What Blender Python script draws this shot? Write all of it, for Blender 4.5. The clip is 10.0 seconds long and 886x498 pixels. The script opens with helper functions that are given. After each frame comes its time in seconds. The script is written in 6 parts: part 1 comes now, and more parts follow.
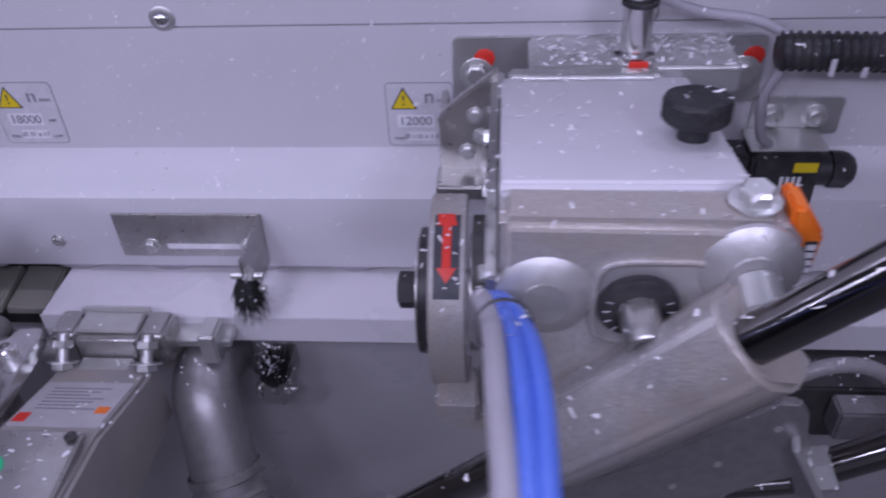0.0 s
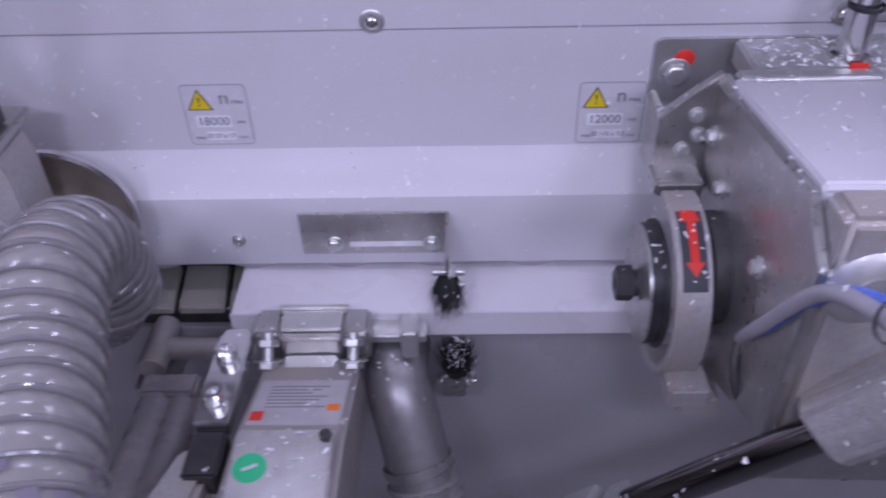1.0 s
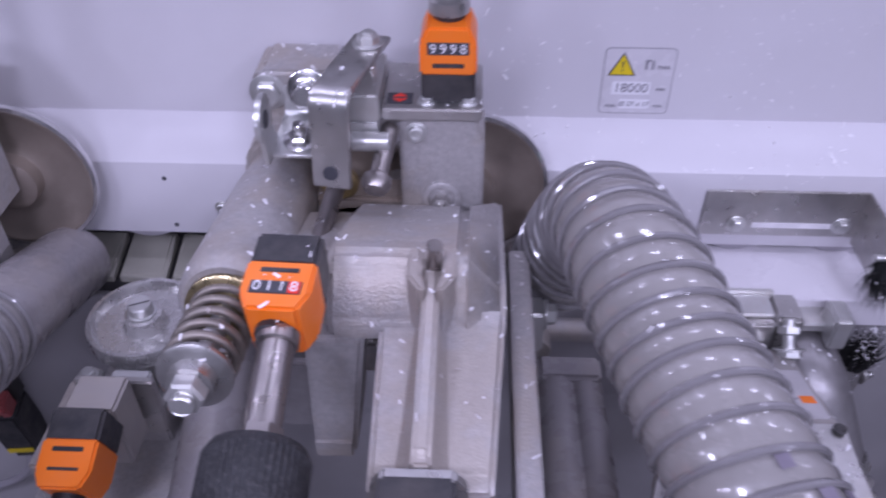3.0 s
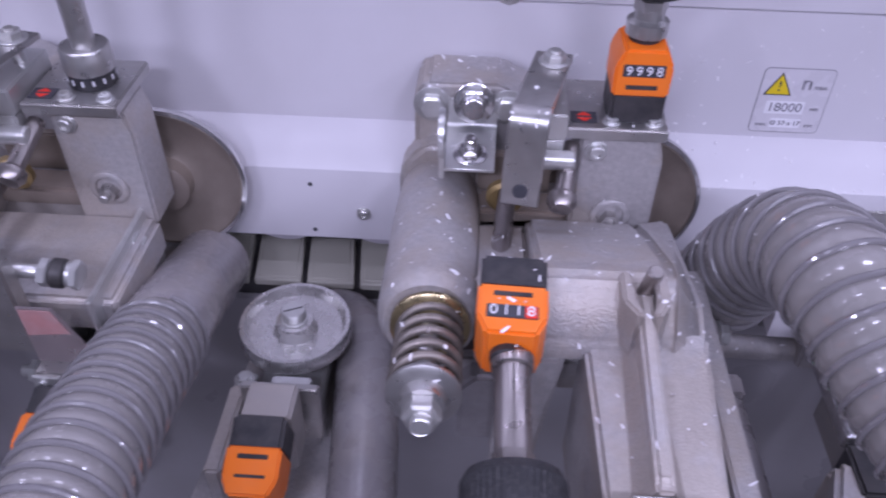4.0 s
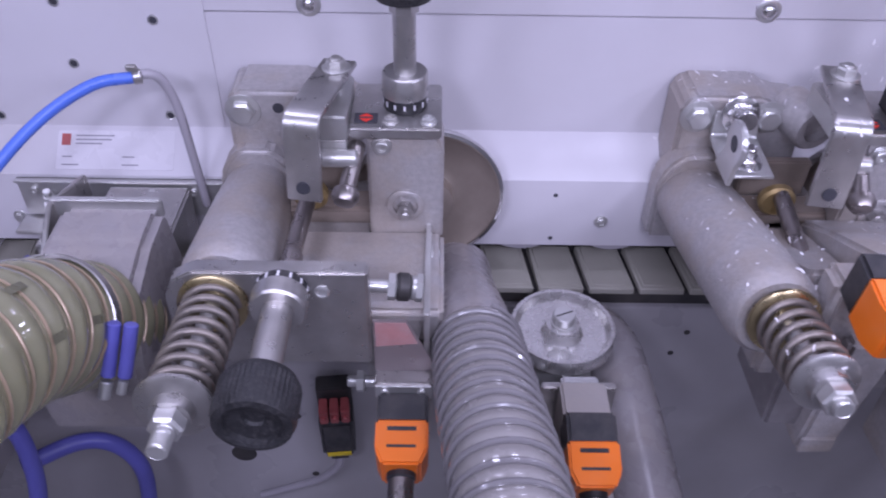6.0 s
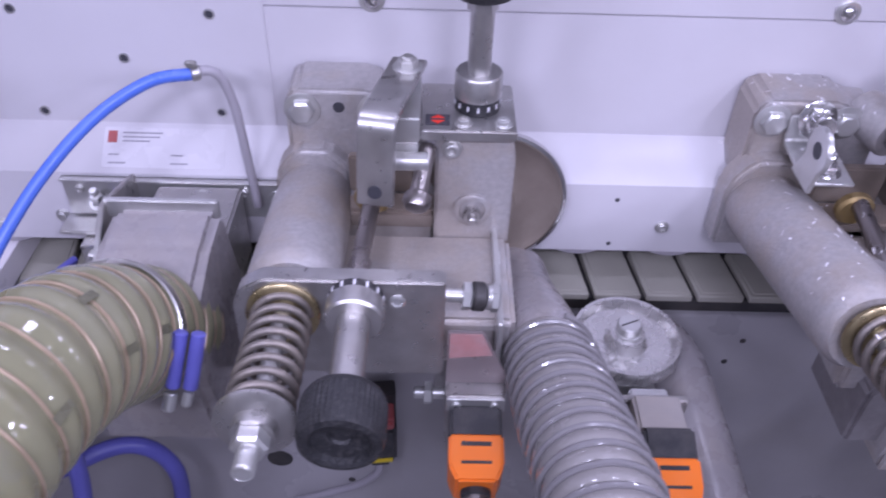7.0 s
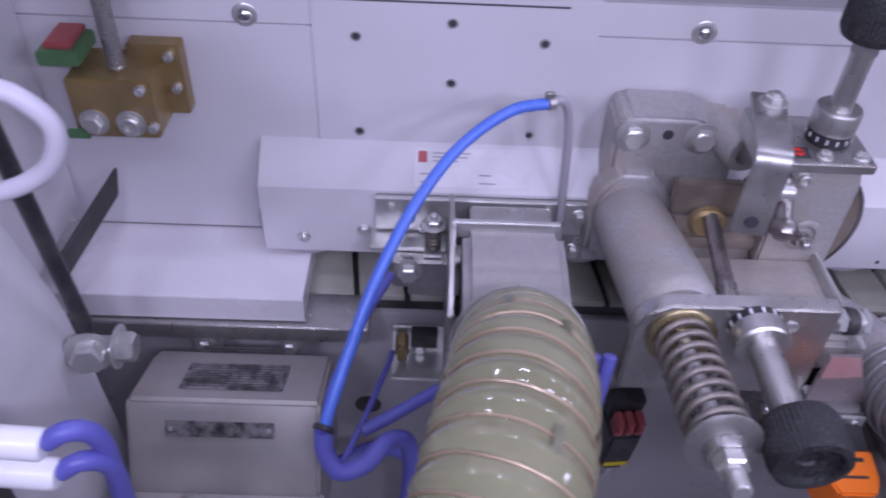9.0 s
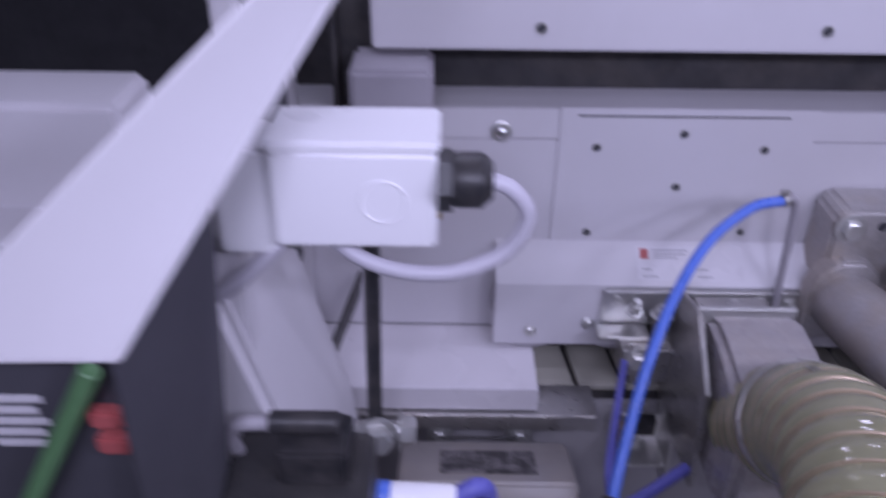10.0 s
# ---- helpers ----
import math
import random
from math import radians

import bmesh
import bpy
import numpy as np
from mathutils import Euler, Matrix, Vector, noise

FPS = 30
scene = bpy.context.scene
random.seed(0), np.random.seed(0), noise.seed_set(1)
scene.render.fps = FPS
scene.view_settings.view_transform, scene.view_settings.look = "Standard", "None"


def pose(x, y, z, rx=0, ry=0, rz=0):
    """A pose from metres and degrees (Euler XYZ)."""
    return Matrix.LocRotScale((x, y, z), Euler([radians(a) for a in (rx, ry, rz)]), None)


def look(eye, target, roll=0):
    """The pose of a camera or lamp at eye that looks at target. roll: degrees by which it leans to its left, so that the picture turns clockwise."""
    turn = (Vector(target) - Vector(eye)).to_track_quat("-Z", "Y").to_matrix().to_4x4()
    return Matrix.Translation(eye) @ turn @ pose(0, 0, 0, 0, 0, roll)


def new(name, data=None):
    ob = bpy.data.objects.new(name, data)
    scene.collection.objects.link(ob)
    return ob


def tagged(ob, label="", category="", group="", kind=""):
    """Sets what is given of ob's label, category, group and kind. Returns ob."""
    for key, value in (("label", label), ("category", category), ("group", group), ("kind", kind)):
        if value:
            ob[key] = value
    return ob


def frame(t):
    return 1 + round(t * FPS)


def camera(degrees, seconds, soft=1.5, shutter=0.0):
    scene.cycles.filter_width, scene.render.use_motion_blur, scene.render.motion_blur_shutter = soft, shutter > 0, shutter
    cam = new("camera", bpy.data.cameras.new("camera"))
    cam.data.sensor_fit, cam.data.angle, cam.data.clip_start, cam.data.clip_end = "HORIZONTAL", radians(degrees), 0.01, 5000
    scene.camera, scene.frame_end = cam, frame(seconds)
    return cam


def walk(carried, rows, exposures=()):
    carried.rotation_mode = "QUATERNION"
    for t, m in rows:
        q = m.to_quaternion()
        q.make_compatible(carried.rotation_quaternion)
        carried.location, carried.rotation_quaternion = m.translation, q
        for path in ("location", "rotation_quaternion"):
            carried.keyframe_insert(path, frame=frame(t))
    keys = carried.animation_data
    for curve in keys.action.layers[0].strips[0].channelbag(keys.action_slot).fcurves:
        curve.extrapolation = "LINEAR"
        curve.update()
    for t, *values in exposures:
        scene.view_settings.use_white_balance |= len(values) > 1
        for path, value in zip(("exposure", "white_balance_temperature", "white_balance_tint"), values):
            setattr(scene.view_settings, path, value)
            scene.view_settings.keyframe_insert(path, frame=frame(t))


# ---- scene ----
cam = camera(58.0, 10.0, soft=2.0, shutter=0.5)
PATH = [
    (0, (0.251, -0.553, 0.391), (0.103, 1.015, -0.842), -2.9),
    (0.5, (0.162, -0.555, 0.4), (0.086, 0.988, -0.87), -1.9),
    (1, (0.064, -0.57, 0.415), (0.022, 0.979, -0.85), -1.6),
    (1.5, (-0.037, -0.598, 0.419), (-0.004, 0.94, -0.86), -0.4),
    (2, (-0.119, -0.607, 0.407), (-0.1, 0.966, -0.828), -0.6),
    (2.5, (-0.197, -0.579, 0.391), (-0.228, 0.992, -0.847), -0.6),
    (3, (-0.255, -0.549, 0.387), (-0.322, 0.976, -0.905), -0.3),
    (3.2, (-0.278, -0.534, 0.393), (-0.348, 0.957, -0.937), 0.2),
    (4.3, (-0.397, -0.552, 0.403), (-0.466, 0.961, -0.904), 1.3),
    (4.5, (-0.417, -0.555, 0.404), (-0.466, 0.96, -0.9), 1.4),
    (5, (-0.479, -0.561, 0.417), (-0.493, 0.944, -0.9), 1.4),
    (5.5, (-0.548, -0.579, 0.426), (-0.567, 0.926, -0.892), 0.3),
    (5.7, (-0.572, -0.586, 0.426), (-0.575, 0.927, -0.882), 0.4),
    (6.8, (-0.642, -0.56, 0.414), (-0.609, 0.965, -0.879), 1.8),
    (7, (-0.652, -0.56, 0.416), (-0.624, 0.951, -0.894), 2.0),
    (7.5, (-0.723, -0.566, 0.423), (-0.686, 0.927, -0.907), 3.3),
    (8, (-0.795, -0.568, 0.433), (-0.754, 0.922, -0.9), 3.1),
    (8.5, (-0.845, -0.566, 0.436), (-0.806, 0.924, -0.898), 2.8),
    (9, (-0.907, -0.567, 0.447), (-0.865, 0.922, -0.888), 3.0),
    (9.4, (-0.969, -0.597, 0.430), (-0.959, 0.972, -0.811), 1.8),
    (9.5, (-0.992, -0.603, 0.4335), (-0.957, 0.975, -0.796), 2.1),
    (9.6, (-1.011, -0.613, 0.440), (-0.996, 0.984, -0.764), 1.7),
    (9.7, (-1.028, -0.618, 0.444), (-1.012, 0.994, -0.741), 1.7),
    (9.8, (-1.057, -0.623, 0.450), (-1.039, 1.011, -0.703), 1.6),
    (9.9, (-1.078, -0.627, 0.454), (-1.063, 1.026, -0.671), 1.3),
    (10, (-1.099, -0.632, 0.461), (-1.099, 1.042, -0.632), 0.7),
]
walk(cam, [(t, look(e, a, r)) for t, e, a, r in PATH], [(0, -0.68), (0.5, -0.58), (1, -0.55), (2, -0.68), (3, -0.28), (4.5, -0.26), (5.1, -0.33), (7, 0.10), (7.5, 0.09), (8, 0.01), (9, -0.22), (10, -0.54)])

# ---------- world and lamps ----------
world = bpy.data.worlds.new("hall")
scene.world = world
world.use_nodes = True
world.node_tree.nodes["Background"].inputs[0].default_value = (0.70, 0.69, 1.0, 1)
world.node_tree.nodes["Background"].inputs[1].default_value = 0.30


def strip_lamp(name, x, y, z, sx, sy, watts, target):
    la = bpy.data.lights.new(name, "AREA")
    la.shape, la.size, la.size_y, la.energy = "RECTANGLE", sx, sy, watts
    la.color = (0.69, 0.682, 1.02)
    ob = new(name, la)
    ob.matrix_world = look((x, y, z), (x, target[1], target[2]))
    return ob


for i in range(6):
    # unseen row added along the path, in place of a light carried with the camera
    strip_lamp("added_path_light", -1.16 + 0.34 * i, -0.70, 0.55, 0.13, 0.04, 1.98, (0, -0.02, 0.04))
    # unseen row added above so that hose crests and the wheel catch highlights
    strip_lamp("added_glint_light", -1.16 + 0.34 * i, -0.10, 0.58, 0.09, 0.035, 0.46, (0, -0.26, 0.0))
strip_lamp("hall_light", -0.4, -1.7, 1.9, 2.4, 0.4, 13, (0, -0.05, 0.0))


# ---------- materials ----------
def material(name, col, rough=0.5, metal=0.0, var=0.08, scale=40, bump=0.0, bscale=400, stain=None, stain_amt=0.0,
             stain_scale=9, trans=0.0, coat=0.0, rvar=0.08, ior=1.45, spec=0.5, edge=(0.42, 0.68)):
    m = bpy.data.materials.new(name)
    m.use_nodes = True
    nt = m.node_tree
    b = nt.nodes["Principled BSDF"]
    L = nt.links.new
    b.inputs["Metallic"].default_value = metal
    b.inputs["Transmission Weight"].default_value = trans
    b.inputs["Coat Weight"].default_value = coat
    b.inputs["IOR"].default_value = ior
    b.inputs["Specular IOR Level"].default_value = spec
    co = nt.nodes.new("ShaderNodeTexCoord")
    geo = nt.nodes.new("ShaderNodeNewGeometry")
    n1 = nt.nodes.new("ShaderNodeTexNoise")
    n1.inputs["Scale"].default_value = scale
    n1.inputs["Detail"].default_value = 6
    L(geo.outputs["Position"], n1.inputs["Vector"])
    ramp = nt.nodes.new("ShaderNodeMapRange")
    ramp.inputs["From Min"].default_value, ramp.inputs["From Max"].default_value = 0.3, 0.7
    ramp.inputs["To Min"].default_value, ramp.inputs["To Max"].default_value = 1 - var, 1 + var
    L(n1.outputs["Fac"], ramp.inputs["Value"])
    mul = nt.nodes.new("ShaderNodeVectorMath")
    mul.operation = "SCALE"
    mul.inputs[0].default_value = col
    L(ramp.outputs[0], mul.inputs["Scale"])
    out = mul.outputs[0]
    if stain:
        n2 = nt.nodes.new("ShaderNodeTexNoise")
        n2.inputs["Scale"].default_value = stain_scale
        n2.inputs["Detail"].default_value = 8
        n2.inputs["Roughness"].default_value = 0.65
        L(geo.outputs["Position"], n2.inputs["Vector"])
        r2 = nt.nodes.new("ShaderNodeMapRange")
        r2.inputs["From Min"].default_value, r2.inputs["From Max"].default_value = edge
        r2.inputs["To Min"].default_value, r2.inputs["To Max"].default_value = 0, stain_amt
        L(n2.outputs["Fac"], r2.inputs["Value"])
        mx = nt.nodes.new("ShaderNodeMix")
        mx.data_type = "RGBA"
        L(r2.outputs[0], mx.inputs["Factor"])
        L(out, mx.inputs["A"])
        mx.inputs["B"].default_value = (*stain, 1)
        out = mx.outputs["Result"]
    L(out, b.inputs["Base Color"])
    rr = nt.nodes.new("ShaderNodeMapRange")
    rr.inputs["From Min"].default_value, rr.inputs["From Max"].default_value = 0.3, 0.7
    rr.inputs["To Min"].default_value, rr.inputs["To Max"].default_value = max(0.02, rough - rvar), min(1, rough + rvar)
    n3 = nt.nodes.new("ShaderNodeTexNoise")
    n3.inputs["Scale"].default_value = scale * 2.3
    n3.inputs["Detail"].default_value = 4
    L(geo.outputs["Position"], n3.inputs["Vector"])
    L(n3.outputs["Fac"], rr.inputs["Value"])
    L(rr.outputs[0], b.inputs["Roughness"])
    if bump:
        n4 = nt.nodes.new("ShaderNodeTexNoise")
        n4.inputs["Scale"].default_value = bscale
        n4.inputs["Detail"].default_value = 3
        L(geo.outputs["Position"], n4.inputs["Vector"])
        bp = nt.nodes.new("ShaderNodeBump")
        bp.inputs["Strength"].default_value = bump
        bp.inputs["Distance"].default_value = 0.001
        L(n4.outputs["Fac"], bp.inputs["Height"])
        L(bp.outputs[0], b.inputs["Normal"])
    return m


DUST = (0.42, 0.36, 0.30)
M = {
    "paint": material("white_paint", (0.62, 0.60, 0.63), 0.38, var=0.03, scale=6, bump=0.05, bscale=900, stain=(0.5, 0.47, 0.47), stain_amt=0.22, stain_scale=5),
    "base": material("grey_paint", (0.40, 0.385, 0.40), 0.33, var=0.07, scale=5, bump=0.12, bscale=700, stain=(0.34, 0.32, 0.31), stain_amt=0.4, stain_scale=12),
    "wp": material("white_laminate", (0.74, 0.71, 0.74), 0.3, var=0.015, scale=8),
    "cast": material("cast_aluminium", (0.43, 0.41, 0.405), 0.44, 0.36, var=0.10, scale=260, bump=0.60, bscale=620, stain=DUST, stain_amt=0.55, stain_scale=13, edge=(0.46, 0.58)),
    "steel": material("brushed_steel", (0.47, 0.46, 0.45), 0.33, 0.85, var=0.1, scale=60, bump=0.05, bscale=900, stain=(0.36, 0.32, 0.28), stain_amt=0.35, stain_scale=22),
    "zinc": material("zinc_plate", (0.62, 0.62, 0.61), 0.33, 0.74, var=0.06, scale=22, rvar=0.05, stain=(0.42, 0.38, 0.33), stain_amt=0.35, stain_scale=25),
    "brightzinc": material("bright_zinc", (0.60, 0.59, 0.58), 0.27, 0.82, var=0.06, scale=40, rvar=0.06, stain=(0.50, 0.46, 0.43), stain_amt=0.2, stain_scale=30),
    "chrome": material("chrome", (0.68, 0.67, 0.67), 0.17, 0.95, var=0.05, scale=50, rvar=0.05),
    "boss": material("machined_aluminium", (0.50, 0.485, 0.48), 0.42, 0.6, var=0.08, scale=70, bump=0.1, bscale=600),
    # dark base colour paints the reflection of dark surroundings into the chrome bars
    "darkchrome": material("chrome_dark_reflection", (0.20, 0.19, 0.185), 0.13, 1.0, var=0.08, scale=30, rvar=0.04),
    "rodsteel": material("ground_steel", (0.33, 0.30, 0.29), 0.32, 0.95, var=0.12, scale=35),
    "disc": material("dusty_disc", (0.27, 0.225, 0.19), 0.5, 0.5, var=0.2, scale=18, bump=0.1, stain=DUST, stain_amt=0.6, stain_scale=12),
    "black": material("black_plastic", (0.022, 0.022, 0.025), 0.42, var=0.2, scale=60, bump=0.12, bscale=900, stain=(0.16, 0.14, 0.13), stain_amt=0.28, stain_scale=40),
    "knurl": material("black_knurled_plastic", (0.02, 0.02, 0.022), 0.5, var=0.3, scale=90, bump=0.8, bscale=420, stain=(0.16, 0.145, 0.14), stain_amt=0.16, stain_scale=420, edge=(0.5, 0.62)),
    "orange": material("orange_plastic", (0.88, 0.19, 0.014), 0.4, var=0.07, scale=30, bump=0.05, stain=(0.62, 0.2, 0.07), stain_amt=0.3, stain_scale=30),
    "hose": material("grey_rubber_hose", (0.25, 0.235, 0.225), 0.24, var=0.06, scale=25, bump=0.08, bscale=300, stain=(0.29, 0.27, 0.255), stain_amt=0.4, stain_scale=15, coat=0.8),
    "pipe": material("dark_grey_pipe", (0.31, 0.295, 0.30), 0.38, 0.6, var=0.1, scale=120, bump=0.12, bscale=700, stain=(0.27, 0.25, 0.24), stain_amt=0.35, stain_scale=25),
    "violetink": material("violet_print", (0.17, 0.15, 0.185), 0.4, var=0.2, scale=90),
    "oldlabel": material("worn_label", (0.46, 0.44, 0.45), 0.4, var=0.06, scale=60, stain=(0.36, 0.34, 0.34), stain_amt=0.4, stain_scale=40),
    "oliveink": material("faded_print", (0.15, 0.145, 0.095), 0.3, var=0.2, scale=90),
    "rib": material("glossy_grey_rib", (0.19, 0.18, 0.185), 0.16, var=0.08, scale=40, coat=0.8),
    "duct": material("grey_plastic_duct", (0.30, 0.28, 0.285), 0.28, var=0.06, scale=30, bump=0.12, bscale=500, stain=DUST, stain_amt=0.3, stain_scale=18),
    "clear": material("clear_yellowed_hose", (0.44, 0.43, 0.27), 0.07, var=0.1, scale=12, stain=(0.33, 0.32, 0.19), stain_amt=0.6, stain_scale=9, coat=1.0, trans=0.5, ior=1.12),
    "copper": material("copper_wire", (0.38, 0.29, 0.20), 0.35, 0.3, var=0.1),
    "blue": material("blue_air_tube", (0.085, 0.17, 0.62), 0.32, var=0.06, scale=20),
    "bluedark": material("violet_blue_tube", (0.115, 0.115, 0.42), 0.38, var=0.1, scale=20),
    "greytube": material("grey_air_tube", (0.36, 0.34, 0.37), 0.4, var=0.06, scale=20),
    "spring": material("dusty_spring_steel", (0.22, 0.195, 0.175), 0.42, 0.6, var=0.15, scale=60, stain=DUST, stain_amt=0.4, stain_scale=50),
    "brass": material("dusty_brass", (0.36, 0.26, 0.115), 0.4, 0.6, var=0.15, scale=40, stain=(0.30, 0.24, 0.16), stain_amt=0.5, stain_scale=30),
    "goldring": material("yellow_zinc_ring", (0.40, 0.33, 0.19), 0.3, 0.9, var=0.15, scale=60),
    "pad": material("chain_pad_rubber", (0.40, 0.385, 0.33), 0.7, var=0.08, scale=50, bump=0.3, bscale=700, stain=(0.3, 0.28, 0.25), stain_amt=0.4, stain_scale=25),
    "wornplate": material("worn_type_plate", (0.075, 0.07, 0.072), 0.45, 0.2, var=0.5, scale=120, stain=(0.27, 0.25, 0.25), stain_amt=0.9, stain_scale=60, edge=(0.44, 0.60)),
    # dark steel parts, and the sheets coloured dark for shaded gaps
    "dark": material("dark_steel_and_gap_shade", (0.05, 0.048, 0.05), 0.5, 0.3, var=0.25, scale=40, stain=(0.16, 0.14, 0.12), stain_amt=0.3, stain_scale=25),
    "red": material("red_marking", (0.75, 0.04, 0.025), 0.45, var=0.06, scale=30),
    "yellow": material("yellow_marking", (0.75, 0.56, 0.02), 0.45, var=0.04, scale=30),
    "green": material("green_sticker", (0.03, 0.50, 0.22), 0.4, var=0.05, scale=40),
    "greenp": material("green_plastic", (0.09, 0.19, 0.085), 0.45, var=0.1, scale=40),
    "redp": material("red_plastic", (0.36, 0.085, 0.085), 0.45, var=0.1, scale=40),
    "fadedred": material("faded_red_film", (0.40, 0.20, 0.195), 0.4, var=0.15, scale=60, stain=(0.42, 0.36, 0.36), stain_amt=0.5, stain_scale=40),
    "label": material("label_film", (0.60, 0.58, 0.61), 0.28, var=0.02, scale=20),
    "labelwhite": material("label_white", (0.76, 0.75, 0.78), 0.3, var=0.02, scale=20),
    "ink": material("ink", (0.05, 0.05, 0.06), 0.5, var=0.1, scale=50),
    "inkgrey": material("ink_grey", (0.22, 0.21, 0.24), 0.5, var=0.15, scale=80),
    "motor": material("grey_motor_paint", (0.31, 0.29, 0.28), 0.42, 0.15, var=0.07, scale=20, bump=0.12, bscale=500, stain=DUST, stain_amt=0.4, stain_scale=14),
    "boxwhite": material("white_box", (0.80, 0.79, 0.82), 0.33, var=0.02, scale=10),
    "whitecable": material("pale_cable", (0.50, 0.48, 0.54), 0.4, var=0.04, scale=20),
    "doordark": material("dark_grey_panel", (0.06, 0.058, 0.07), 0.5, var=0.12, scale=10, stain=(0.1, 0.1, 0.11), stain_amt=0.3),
    "chip": material("white_chips", (0.80, 0.78, 0.80), 0.5, var=0.08, scale=90),
    "bristle": material("black_bristle", (0.02, 0.02, 0.02), 0.6, var=0.3, scale=90),
    "perspex": material("dusty_clear_plastic", (0.55, 0.48, 0.48), 0.35, var=0.06, scale=30, trans=0.75),
}


# ---------- mesh helpers ----------
def finish(name, bm, mat, smooth=38):
    me = bpy.data.meshes.new(name)
    bm.to_mesh(me)
    bm.free()
    me.materials.append(M[mat] if isinstance(mat, str) else mat)
    me.polygons.foreach_set("use_smooth", [True] * len(me.polygons))
    me.set_sharp_from_angle(angle=radians(smooth))
    return me


def thing(name, at, label, category, group="", kind=""):
    e = new(name)
    e.empty_display_size = 0.02
    e.location = at
    return tagged(e, label, category, group, kind)


def world_of(ob):
    v = Vector(ob.location)
    while ob.parent:
        ob = ob.parent
        v += Vector(ob.location)
    return v


def part(name, bm, mat, parent, label="", smooth=38):
    o = world_of(parent)
    bmesh.ops.translate(bm, verts=bm.verts, vec=-o)
    ob = new(name, finish(name, bm, mat, smooth))
    ob.parent = parent
    if label:
        ob["label"] = label
    return ob


def single(name, bm, mat, label="", category="", group="", kind="", smooth=38):
    """A thing that is one mesh, with its origin at its lowest middle."""
    zs = [v.co.z for v in bm.verts]
    c = Vector((sum(v.co.x for v in bm.verts) / len(zs), sum(v.co.y for v in bm.verts) / len(zs), min(zs)))
    bmesh.ops.translate(bm, verts=bm.verts, vec=-c)
    ob = new(name, finish(name, bm, mat, smooth))
    ob.location = c
    return tagged(ob, label, category, group, kind)


def merge(*bms):
    out = bms[0]
    for b in bms[1:]:
        me = bpy.data.meshes.new("tmp")
        b.to_mesh(me)
        b.free()
        out.from_mesh(me)
        bpy.data.meshes.remove(me)
    return out


def bx(x0, x1, y0, y1, z0, z1, bev=0.0015, seg=2):
    bm = bmesh.new()
    bmesh.ops.create_cube(bm, size=1)
    for v in bm.verts:
        v.co = Vector((x0 + (v.co.x + 0.5) * (x1 - x0), y0 + (v.co.y + 0.5) * (y1 - y0), z0 + (v.co.z + 0.5) * (z1 - z0)))
    if bev:
        bmesh.ops.bevel(bm, geom=list(bm.edges), offset=bev, segments=seg, affect="EDGES", clamp_overlap=True)
    return bm


def turn(bm, m):
    bmesh.ops.transform(bm, matrix=m, verts=bm.verts)
    return bm


def frame_of(p0, d):
    d = Vector(d).normalized()
    up = Vector((0, 0, 1)) if abs(d.z) < 0.95 else Vector((0, 1, 0))
    x = up.cross(d).normalized()
    y = d.cross(x)
    return Matrix(((x.x, y.x, d.x, p0[0]), (x.y, y.y, d.y, p0[1]), (x.z, y.z, d.z, p0[2]), (0, 0, 0, 1)))


def lathe(p0, d, prof, seg=32, closed=True):
    """Profile of (radius, height) turned round the axis d from p0."""
    bm = bmesh.new()
    rings = []
    for r, h in prof:
        rings.append([bm.verts.new((r * math.cos(2 * math.pi * i / seg), r * math.sin(2 * math.pi * i / seg), h)) for i in range(seg)])
    for a, b in zip(rings, rings[1:]):
        for i in range(seg):
            j = (i + 1) % seg
            bm.faces.new((a[i], a[j], b[j], b[i]))
    if closed:
        bm.faces.new(rings[0][::-1])
        bm.faces.new(rings[-1])
    return turn(bm, frame_of(p0, d))


def cyl(p0, p1, r, bev=0.0008, seg=28, r1=None):
    d = Vector(p1) - Vector(p0)
    h = d.length
    r1 = r if r1 is None else r1
    return lathe(p0, d, [(r - bev, 0), (r, bev), (r1, h - bev), (r1 - bev, h)], seg)


def prism(poly, axis, a0, a1, bev=0.0015, seg=2):
    """Polygon in the two other axes, pushed along axis."""
    bm = bmesh.new()
    def at(u, v, w):
        return {"x": (w, u, v), "y": (u, w, v), "z": (u, v, w)}[axis]
    a = [bm.verts.new(at(u, v, a0)) for u, v in poly]
    b = [bm.verts.new(at(u, v, a1)) for u, v in poly]
    n = len(poly)
    bm.faces.new(a)
    bm.faces.new(b[::-1])
    for i in range(n):
        j = (i + 1) % n
        bm.faces.new((a[j], a[i], b[i], b[j]))
    bmesh.ops.recalc_face_normals(bm, faces=bm.faces)
    if bev:
        bmesh.ops.bevel(bm, geom=list(bm.edges), offset=bev, segments=seg, affect="EDGES", clamp_overlap=True)
    return bm


def spline(pts, n=24):
    pts = [Vector(p) for p in pts]
    ext = [2 * pts[0] - pts[1]] + pts + [2 * pts[-1] - pts[-2]]
    out = []
    for i in range(1, len(ext) - 2):
        p0, p1, p2, p3 = ext[i - 1:i + 3]
        for k in range(n):
            t = k / n
            out.append(0.5 * ((2 * p1) + (p2 - p0) * t + (2 * p0 - 5 * p1 + 4 * p2 - p3) * t * t + (3 * p1 - p0 - 3 * p2 + p3) * t ** 3))
    out.append(pts[-1])
    return out


def even(path, step):
    out, left = [path[0].copy()], step
    for a, b in zip(path, path[1:]):
        d = (b - a).length
        pos = 0
        while d - pos >= left:
            pos += left
            out.append(a.lerp(b, pos / d))
            left = step
        left -= d - pos
    return out


